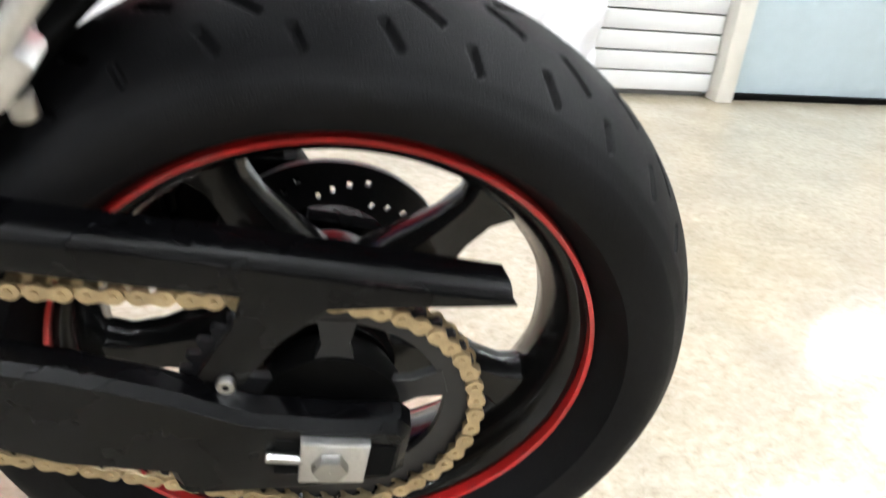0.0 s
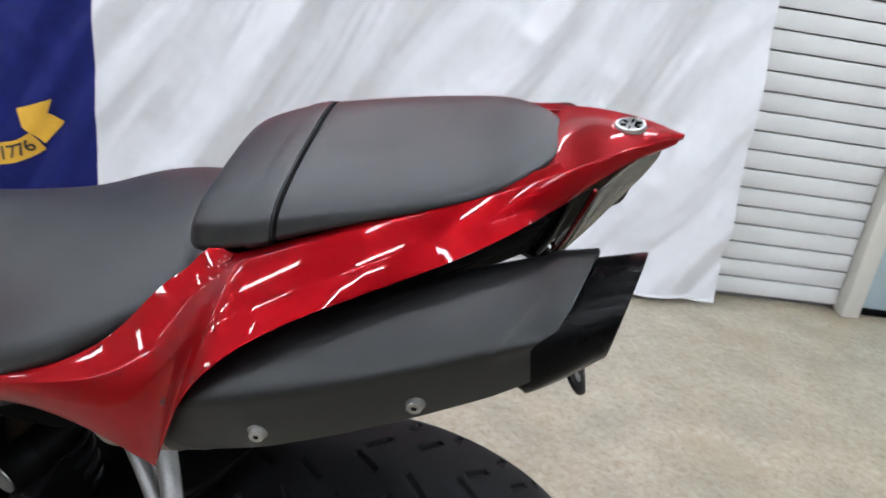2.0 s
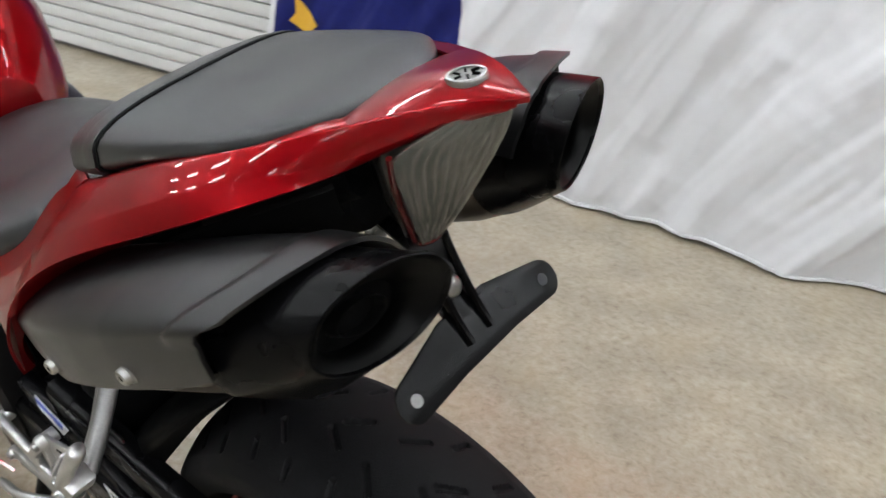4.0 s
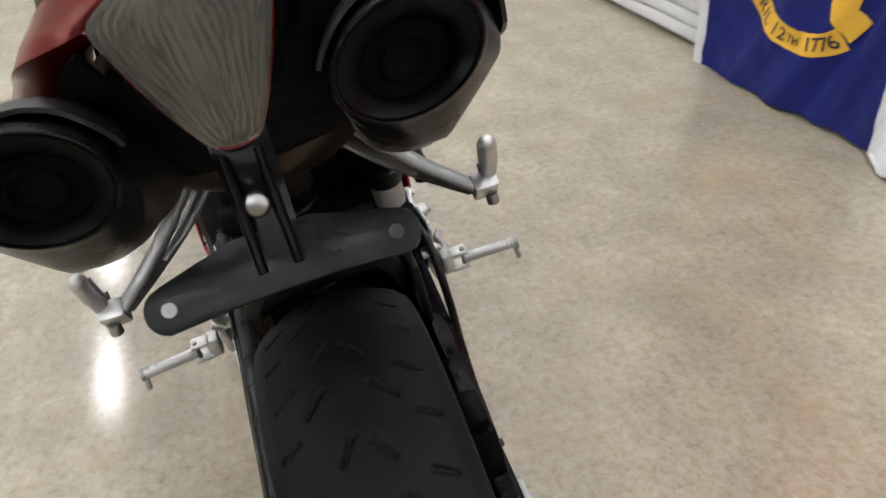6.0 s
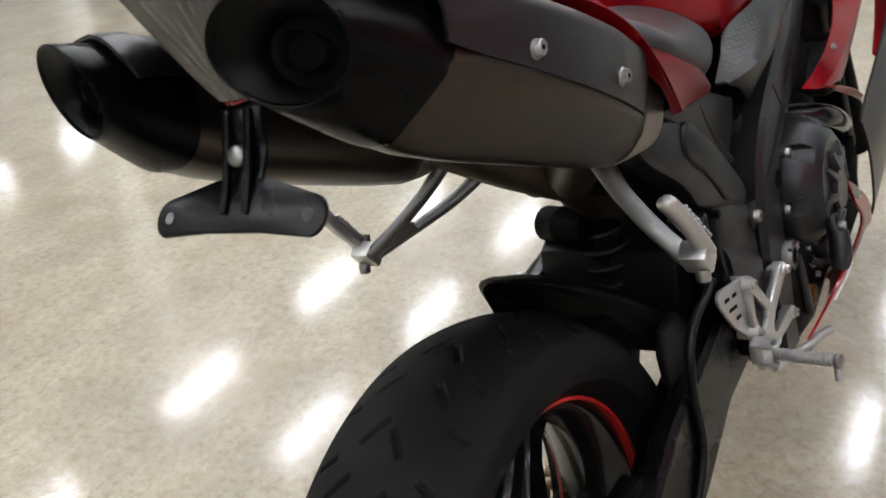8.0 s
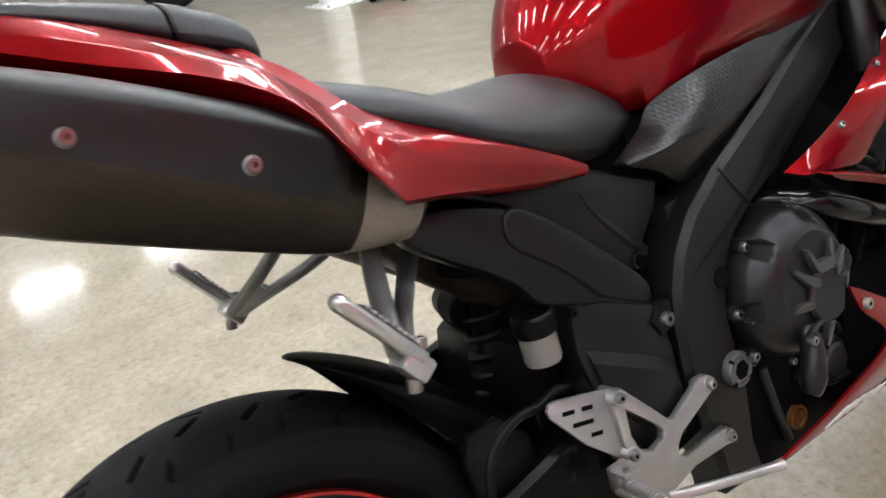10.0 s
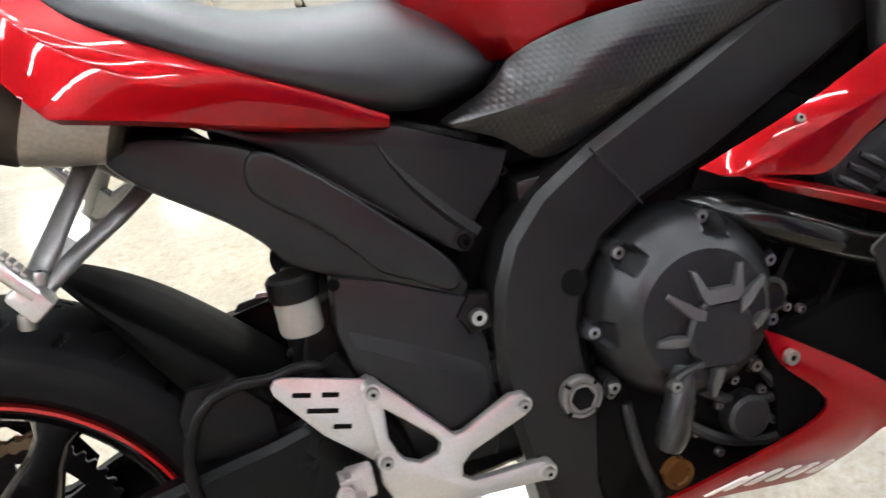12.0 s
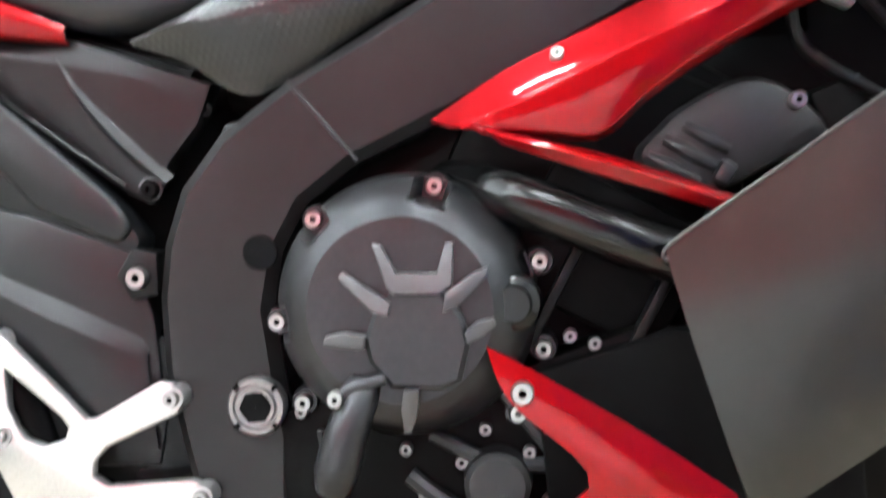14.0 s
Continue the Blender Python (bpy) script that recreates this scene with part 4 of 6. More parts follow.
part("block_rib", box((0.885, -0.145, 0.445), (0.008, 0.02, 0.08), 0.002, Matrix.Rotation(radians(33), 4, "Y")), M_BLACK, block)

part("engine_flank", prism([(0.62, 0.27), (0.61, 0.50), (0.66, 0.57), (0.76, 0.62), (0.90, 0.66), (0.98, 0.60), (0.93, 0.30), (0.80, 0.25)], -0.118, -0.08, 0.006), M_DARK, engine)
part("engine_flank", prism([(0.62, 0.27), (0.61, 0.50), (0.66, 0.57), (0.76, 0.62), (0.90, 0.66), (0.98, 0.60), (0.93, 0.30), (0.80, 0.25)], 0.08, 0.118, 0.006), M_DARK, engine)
for pts_, r_ in (([(0.72, -0.152, 0.375), (0.76, -0.156, 0.352), (0.80, -0.155, 0.345)], 0.006), ([(0.70, -0.152, 0.345), (0.735, -0.157, 0.318), (0.79, -0.155, 0.300), (0.83, -0.15, 0.305)], 0.007),
                 ([(0.775, -0.152, 0.40), (0.80, -0.156, 0.365), (0.815, -0.154, 0.335)], 0.005), ([(0.64, -0.152, 0.385), (0.645, -0.156, 0.33), (0.66, -0.154, 0.275)], 0.006)):
    part("case_rib", tube(pts_, r_, 8, 5), M_CASE_DARK, lower)
part("filter_boss", lathe([(0.0005, -0.172), (0.020, -0.172), (0.024, -0.168), (0.026, -0.14)], 28, c=(0.765, 0, 0.337)), M_CASE_DARK, lower, "dark round case boss")
part("clutch_lever", tube([(0.700, -0.204, 0.428), (0.675, -0.206, 0.424), (0.668, -0.207, 0.412), (0.664, -0.210, 0.395)], [0.004, 0.005, 0.005, 0.007], 8, 4), M_CASE, engine, "dark clutch release lever")

# black filler added so the space behind the belly pan stays dark
part("belly_fill", prism([(0.80, 0.300), (0.80, 0.415), (0.90, 0.435), (1.02, 0.42), (1.02, 0.28), (0.88, 0.268)], -0.165, -0.13, 0.004), M_HOLE, engine, "added black block in the dark space behind the belly pan")

# side covers under the seat
for s in (-1, 1):
    upper = part("side_cover", prism([(0.300, 0.752), (0.343, 0.722), (0.463, 0.705), (0.575, 0.655), (0.560, 0.625), (0.535, 0.60), (0.512, 0.568), (0.495, 0.578), (0.424, 0.640), (0.358, 0.704), (0.30, 0.735)],
                                      *sorted((s * 0.095, s * 0.118)), 0.004), M_FRAME, bike, "matt black triangular side cover")
    part("cover_crease", loft([[(x - 0.0035 * w, s * 0.1175, zz - 0.003 * w), (x - 0.0012 * w, s * (0.1180 + 0.0022 * w), zz - 0.0008 * w), (x + 0.0035 * w, s * 0.1175, zz + 0.003 * w)] for x, zz, w in ((0.452, 0.690, 0.15), (0.462, 0.668, 0.7), (0.476, 0.646, 1.2), (0.492, 0.626, 1.5), (0.510, 0.605, 1.6), (0.531, 0.583, 1.5))]), M_FRAME, upper, "", 25)
    part("cover_bead", tube([(0.372, s * 0.1185, 0.694), (0.424, s * 0.1190, 0.645), (0.495, s * 0.1185, 0.584)], 0.0018, 6, 4), M_FRAME, upper)
    part("screw_boss", lathe([(0.0105, s * 0.117), (0.0100, s * 0.1205), (0.0080, s * 0.1210), (0.0075, s * 0.118)], 20, c=(0.516, 0, 0.579)), M_FRAME, upper)
    bolt(upper, (0.516, s * 0.120, 0.579), (0, s, 0), 0.007, M_DARK)
    bolt(upper, (0.566, s * 0.110, 0.636), (0, s, 0), 0.006, M_DARK)
    if s < 0:
        sub = part("subframe_cover", prism(curve2([(0.222, 0.732), (0.262, 0.736), (0.310, 0.722), (0.352, 0.703), (0.397, 0.665), (0.438, 0.626), (0.482, 0.581), (0.505, 0.551), (0.509, 0.538), (0.501, 0.529), (0.488, 0.527), (0.448, 0.550), (0.393, 0.577), (0.352, 0.600), (0.334, 0.625), (0.308, 0.650), (0.270, 0.678), (0.236, 0.706)], 3),
                                           -0.136, -0.10, 0.007), M_SUB, bike, "satin black bulged cover over the exhaust", 30)
        part("raised_face", prism(curve2([(0.338, 0.703), (0.356, 0.704), (0.380, 0.686), (0.410, 0.660), (0.452, 0.617), (0.490, 0.577), (0.503, 0.556), (0.500, 0.544), (0.488, 0.541), (0.462, 0.556), (0.430, 0.574), (0.412, 0.597), (0.378, 0.633), (0.345, 0.660), (0.332, 0.680)], 3), -0.1405, -0.130, 0.004), M_SUB, sub, "raised smooth face", 60)
    if s > 0:
        continue  # the chain side is bare here
    low_cover = part("pivot_cover", prism([(0.385, 0.582), (0.43, 0.567), (0.503, 0.532), (0.515, 0.48), (0.515, 0.40), (0.505, 0.365), (0.45, 0.368), (0.425, 0.39), (0.40, 0.44), (0.385, 0.49), (0.378, 0.53)],
                                          *sorted((s * 0.10, s * 0.140)), 0.004), M_SUB, bike, "black plastic cover behind the frame")
    part("cover_step", loft([[(0.388, s * 0.1385, 0.533), (0.440, s * 0.1395, 0.503), (0.503, s * 0.1395, 0.466), (0.508, s * 0.1385, 0.460)], [(0.392, s * 0.1450, 0.513), (0.440, s * 0.1475, 0.485), (0.500, s * 0.1475, 0.452), (0.507, s * 0.1450, 0.447)], [(0.400, s * 0.1450, 0.462), (0.440, s * 0.1475, 0.410), (0.500, s * 0.1475, 0.385), (0.507, s * 0.1450, 0.380)],
                            [(0.400, s * 0.1300, 0.460), (0.440, s * 0.1300, 0.405), (0.500, s * 0.1300, 0.380), (0.507, s * 0.1300, 0.378)]], False, False), M_SUB, low_cover, "", 25)
    bolt(low_cover, (0.509, s * 0.146, 0.512), (0, s, 0), 0.0085)
    part("tab", prism([(0.490, 0.515), (0.505, 0.535), (0.525, 0.53), (0.522, 0.497), (0.50, 0.495)], *sorted((s * 0.125, s * 0.144)), 0.003), M_BLACK, low_cover)
    bolt(low_cover, (0.385, s * 0.141, 0.575), (0, s, 0), 0.0055, M_DARK)

# black blocks added to fill the shaded space between the frame rails
part("tank_fill", box((0.72, 0, 0.70), (0.30, 0.18, 0.14), 0.02), M_HOLE, bike, "added black block in the dark space under the tank")
part("seat_fill", box((0.46, 0, 0.70), (0.30, 0.15, 0.14), 0.02), M_HOLE, bike, "added black block in the dark space under the seat")
part("front_fill", box((0.95, 0, 0.71), (0.20, 0.20, 0.18), 0.02), M_HOLE, bike, "added black block in the dark space ahead of the tank")
part("linkage_fill", box((0.50, 0, 0.58), (0.16, 0.16, 0.14), 0.02), M_HOLE, bike, "added black block in the dark space behind the frame")


# seats
def seat_ring(x, w, z0, z1, power=2.4, n=32):
    """A cushion section: upright sides at the rim, a crowned top."""
    h = z1 - z0
    half = [(w * 0.88, z0), (w * 0.975, z0 + 0.16 * h), (w, z0 + 0.28 * h)]
    for k in range(n // 2 + 1):
        q = math.pi * k / (n // 2)
        c, s_ = math.cos(q), math.sin(q)
        half.append((0.992 * w * math.copysign(abs(c) ** (2 / power), c), z0 + h * (0.36 + 0.64 * abs(s_) ** (2 / power))))
    half += [(-w, z0 + 0.28 * h), (-w * 0.975, z0 + 0.16 * h), (-w * 0.88, z0)]
    return [Vector((x, y, zz)) for y, zz in half]


def cushion(stations, steps=5, **kw):
    rows = smooth_line([(a, b, c) for a, b, c, d in stations], steps)
    tops = smooth_line([(d, 0, 0) for a, b, c, d in stations], steps)
    return loft([seat_ring(p.x, p.y, p.z, t.x, **kw) for p, t in zip(rows, tops)])


seat = part("rider_seat", cushion([(0.160, 0.075, 0.868, 0.893), (0.20, 0.115, 0.842, 0.892), (0.28, 0.152, 0.798, 0.862), (0.36, 0.150, 0.756, 0.829), (0.44, 0.140, 0.722, 0.818), (0.50, 0.126, 0.708, 0.814), (0.555, 0.108, 0.712, 0.787), (0.588, 0.088, 0.724, 0.752)], power=1.95),
            M_VINYL, bike, "black grained vinyl rider seat", 70)
PILLION = [(0.178, 0.062, 0.908, 0.926), (0.173, 0.084, 0.908, 0.942), (0.160, 0.097, 0.911, 0.957), (0.132, 0.104, 0.924, 0.971), (0.10, 0.106, 0.939, 0.982), (0.04, 0.1025, 0.968, 0.997), (-0.02, 0.094, 0.991, 1.012),
           (-0.056, 0.083, 1.004, 1.022), (-0.078, 0.068, 1.012, 1.027), (-0.096, 0.049, 1.018, 1.030), (-0.107, 0.030, 1.022, 1.031)]
pillion = part("pillion_seat", cushion(PILLION, power=3.0), M_VINYL, bike, "black grained vinyl pillion seat with a strap", 70)


def strap_ring(x, grow):
    """A section of the pillion cushion at x, a little larger."""
    for p, q in zip(PILLION, PILLION[1:]):
        if q[0] <= x <= p[0]:
            f = (x - p[0]) / (q[0] - p[0])
            w, z0, z1 = (p[k] + (q[k] - p[k]) * f for k in (1, 2, 3))
            return seat_ring(x, w + grow, z0 - 0.002, z1 + grow, 3.0)


part("seat_strap", loft([strap_ring(x, g) for x, g in ((0.121, -0.003), (0.120, 0.0016), (0.1165, 0.0022), (0.104, 0.0022), (0.1005, 0.0016), (0.0995, -0.003))], True, False), M_VINYL, pillion, "black webbing strap")
part("seat_welt", loft([strap_ring(x, g) for x, g in ((0.0990, -0.003), (0.0985, 0.0010), (0.0955, 0.0010), (0.0950, -0.003))], True, False), M_HOLE, pillion, "dark seam behind the strap")

# tail fairing
for s in (1, -1):
    #           tucked in            upper edge           fold                 lower edge           tucked under
    rows = [[(-0.196, 0.001, 1.0475), (-0.1985, 0.003, 1.0475), (-0.197, 0.006, 1.0420), (-0.190, 0.009, 1.0380), (-0.180, 0.006, 1.0340)],
            [(-0.166, 0.012, 1.0455), (-0.168, 0.0255, 1.0445), (-0.164, 0.0300, 1.0330), (-0.158, 0.0310, 1.0260), (-0.150, 0.024, 1.0220)],
            [(-0.134, 0.030, 1.0370), (-0.137, 0.0450, 1.0365), (-0.133, 0.0520, 1.0170), (-0.128, 0.0540, 1.0090), (-0.120, 0.044, 1.0040)],
            [(-0.060, 0.070, 1.0120), (-0.060, 0.0825, 1.0105), (-0.060, 0.0965, 0.9930), (-0.060, 0.1105, 0.9790), (-0.050, 0.082, 0.9660)],
            [(0.020, 0.092, 0.9790), (0.020, 0.1030, 0.9800), (0.020, 0.1280, 0.9600), (0.020, 0.1420, 0.9405), (0.030, 0.104, 0.9220)],
            [(0.122, 0.100, 0.9290), (0.122, 0.1140, 0.9300), (0.130, 0.1565, 0.9000), (0.137, 0.1930, 0.8570), (0.147, 0.158, 0.8380)],
            [(0.168, 0.108, 0.9070), (0.150, 0.1220, 0.9020), (0.158, 0.1570, 0.8700), (0.160, 0.1995, 0.8130), (0.166, 0.185, 0.8060)],
            [(0.222, 0.134, 0.8470), (0.192, 0.1570, 0.8480), (0.196, 0.1700, 0.8280), (0.190, 0.1960, 0.7680), (0.197, 0.181, 0.7610)],
            [(0.280, 0.150, 0.8090), (0.276, 0.1635, 0.7980), (0.276, 0.1690, 0.7800), (0.272, 0.1740, 0.7500), (0.276, 0.162, 0.7440)],
            [(0.370, 0.142, 0.7640), (0.370, 0.1520, 0.7610), (0.368, 0.1530, 0.7440), (0.365, 0.1500, 0.7240), (0.367, 0.140, 0.7180)],
            [(0.467, 0.124, 0.7120), (0.467, 0.1290, 0.7110), (0.467, 0.1300, 0.7060), (0.466, 0.1280, 0.7000), (0.465, 0.120, 0.6980)]]
    if s > 0:
        # the near lower edge is cut back in front of the corner
        rows[6][2:] = [(0.156, 0.1630, 0.8700), (0.154, 0.2020, 0.8130), (0.162, 0.187, 0.8060)]
        rows[7] = [(0.222, 0.134, 0.8470), (0.192, 0.1570, 0.8480), (0.188, 0.1790, 0.8270), (0.163, 0.1990, 0.7740), (0.171, 0.185, 0.7680)]
        rows[8] = [(0.280, 0.150, 0.8090), (0.276, 0.1625, 0.8030), (0.276, 0.1660, 0.7930), (0.272, 0.1680, 0.7770), (0.276, 0.158, 0.7720)]
        rows[9] = [(0.370, 0.142, 0.7680), (0.370, 0.1500, 0.7650), (0.368, 0.1510, 0.7590), (0.365, 0.1490, 0.7500), (0.367, 0.140, 0.7450)]
    if s < 0:
        rows = [[(x + (0.013 * smoothstep((x - 0.09) / 0.05) * smoothstep((0.29 - x) / 0.08) if k > 1 else 0.0), y, zz) for k, (x, y, zz) in enumerate(r)] for r in rows]
    cols = chamfer([list(c) for c in zip(*rows)], 0.05)
    lines = [fair_line(c, 8, (7,) if k > 4 else (5,)) for k, c in enumerate(cols)]
    tail = part("tail_fairing", sheet([flip(r, s) for r in zip(*lines)], 0.0025, 1, 1), M_RED, bike, "glossy red tail fairing panel with sharp folds", 50)
    # tongue of the panel that rises between the two seats
    part("tongue", sheet([flip(r, s) for r in ([(0.130, 0.103, 0.927), (0.130, 0.109, 0.926)], [(0.150, 0.098, 0.926), (0.144, 0.112, 0.914)], [(0.168, 0.106, 0.906), (0.156, 0.119, 0.899)])], 0.004, 3, 4), M_RED, tail)
part("tail_top", sheet([[(-0.199, -0.004, 1.0470), (-0.202, 0, 1.0480), (-0.199, 0.004, 1.0470)], [(-0.15, -0.0365, 1.0405), (-0.152, 0, 1.0470), (-0.15, 0.0365, 1.0405)], [(-0.110, -0.0585, 1.0275), (-0.110, 0, 1.0345), (-0.110, 0.0585, 1.0275)], [(-0.088, -0.066, 1.014), (-0.088, 0, 1.018), (-0.088, 0.066, 1.014)], [(-0.04, -0.084, 0.998), (-0.04, 0, 0.998), (-0.04, 0.084, 0.998)], [(0.03, -0.098, 0.966), (0.03, 0, 0.966), (0.03, 0.098, 0.966)]], 0.004, 4, 5), M_RED, bike, "red tail cap")
deck = along((0.17, 0, 1))
em = part("tail_emblem", lathe([(0.0098, 0.0012), (0.0100, 0.0020), (0.0120, 0.0020), (0.0126, 0.001), (0.0126, -0.003), (0.0098, -0.003)], 28, c=(-0.159, 0, 1.0476), turn=deck), M_STEEL, bike, "round bright maker emblem")
part("emblem_field", lathe([(0.0002, 0.0010), (0.0100, 0.0010), (0.0100, -0.002)], 28, c=(-0.159, 0, 1.0476), turn=deck), M_CAST, em, "grey emblem field")
for k in range(6):
    q = radians(60 * k + 15)
    part("emblem_bar", box((-0.159 + 0.0062 * math.cos(q), 0.0062 * math.sin(q), 1.0492 - 0.17 * 0.0062 * math.cos(q)), (0.0045, 0.0012, 0.0012), 0.0003, Matrix.Rotation(q, 4, "Z")), M_DARK, em)

# tail light
LENS = ((1.041, 0.014, -0.178, -0.187), (1.028, 0.034, -0.159, -0.186), (1.012, 0.048, -0.142, -0.180), (0.985, 0.041, -0.137, -0.166), (0.955, 0.030, -0.132, -0.150), (0.932, 0.020, -0.127, -0.136), (0.919, 0.013, -0.123, -0.127))
lens = []
for zz, w, xe, xc in LENS:
    row = []
    for k in range(-72, 73):
        y = w * k / 72
        rib = 0.0020 * abs((y / 0.0024) % 2 - 1) if abs(k) < 66 else 0.0
        row.append((xc + (xe - xc) * abs(k / 72) ** 1.4 + rib, y, zz))
    lens.append(row)
M_LENSRED = material("dark red lens plastic", (0.07, 0.002, 0.003), 0.2, vary=0.1, size=30)
M_LENS = material("clear ribbed lens", (0.27, 0.26, 0.23), 0.15, vary=0.2, size=110, Transmission_Weight=0.7, IOR=1.42)
tl = part("tail_light", sheet(lens, 0.002, 1, 3), M_LENS, bike, "clear ribbed tail light lens", 25)
refl = [[(p[0] + 0.014, p[1] * 0.92, p[2] - 0.002) for p in r[::16]] + [(r[-1][0] + 0.014, r[-1][1] * 0.92, r[-1][2] - 0.002)] for r in lens]
part("reflector", sheet(refl, 0.002, 2, 3), material("grey mirror reflector", (0.15, 0.145, 0.13), 0.35, 0.75, vary=0.3, size=60), tl, "silver reflector behind the lens")
part("lamp_body", loft([[(x, y * w, zz + 0.002) for y, x in ((-1, xe + 0.020), (-0.4, xc + 0.020), (0.4, xc + 0.020), (1, xe + 0.020), (0.6, -0.09), (-0.6, -0.09))] for zz, w, xe, xc in ((1.026, 0.030, -0.150, -0.165), (1.005, 0.044, -0.138, -0.160), (0.955, 0.028, -0.130, -0.145), (0.922, 0.012, -0.126, -0.130))]), M_BLACK, tl, "black lamp body")
for s in (1, -1):
    part("lens_border", tube([(xe + 0.003, s * (w + 0.0015), zz) for zz, w, xe, xc in LENS[2:]] + [(-0.1235, s * 0.008, 0.9165), (-0.125, 0, 0.9160)], 0.0022, 8, 4), M_LENSRED, tl, "dark red border of the lens")
# black skirt and filler added to stand for the shadow gap above the silencers
skirt = [(-0.105, 0.066, 0.992), (-0.095, 0.073, 0.986), (-0.03, 0.099, 0.953), (0.05, 0.119, 0.904), (0.125, 0.142, 0.838), (0.18, 0.150, 0.79)]
part("undertail", sheet([[(x, -y, zz), (x + 0.01, -y * 0.8, zz - 0.03), (x + 0.02, -y * 0.4, zz - 0.05), (x + 0.02, 0, zz - 0.055), (x + 0.02, y * 0.4, zz - 0.05), (x + 0.01, y * 0.8, zz - 0.03), (x, y, zz)] for x, y, zz in skirt], 0.004, 3, 4), M_HOLE, bike, "added black skirt for the shaded gap under the tail")

part("tail_fill", loft([[(x, y * w, z0 + (z1 - z0) * k) for y, k in ((-1, 0.3), (-0.9, 0.9), (-0.5, 1), (0.5, 1), (0.9, 0.9), (1, 0.3), (0.7, 0), (-0.7, 0))]
                        for x, w, z0, z1 in ((-0.10, 0.05, 0.935, 1.01), (-0.03, 0.078, 0.895, 0.975), (0.05, 0.098, 0.845, 0.93), (0.125, 0.112, 0.79, 0.88), (0.20, 0.115, 0.735, 0.81), (0.29, 0.10, 0.70, 0.76))]), M_HOLE, bike, "added black filler for the shaded gap between the silencers")

# silencers
def between(table, f):
    """Reads a table of (f, values...) at f."""
    for p, q in zip(table, table[1:]):
        if f <= q[0]:
            k = max(0.0, (f - p[0]) / (q[0] - p[0]))
            return [a_ + (b_ - a_) * k for a_, b_ in zip(p[1:], q[1:])]
    return list(table[-1][1:])


# heat shield sections: lower edge (side, up), fold (side, up), crown
SHIELD = ((-0.06, 0.022, 0.004, 0.026, 0.016, 0.026), (0.0, 0.032, -0.004, 0.037, 0.026, 0.040), (0.045, 0.045, -0.0135, 0.049, 0.031, 0.048), (0.12, 0.054, -0.013, 0.056, 0.034, 0.054), (0.28, 0.0595, -0.009, 0.061, 0.036, 0.060),
          (0.45, 0.0605, -0.004, 0.0625, 0.0385, 0.0615), (0.60, 0.0605, 0.000, 0.0625, 0.040, 0.0620), (0.75, 0.0605, 0.004, 0.061, 0.040, 0.0600), (0.84, 0.060, 0.009, 0.0605, 0.0375, 0.0565), (0.90, 0.0585, 0.012, 0.0590, 0.0370, 0.0525), (0.98, 0.056, 0.012, 0.0555, 0.0330, 0.0445))
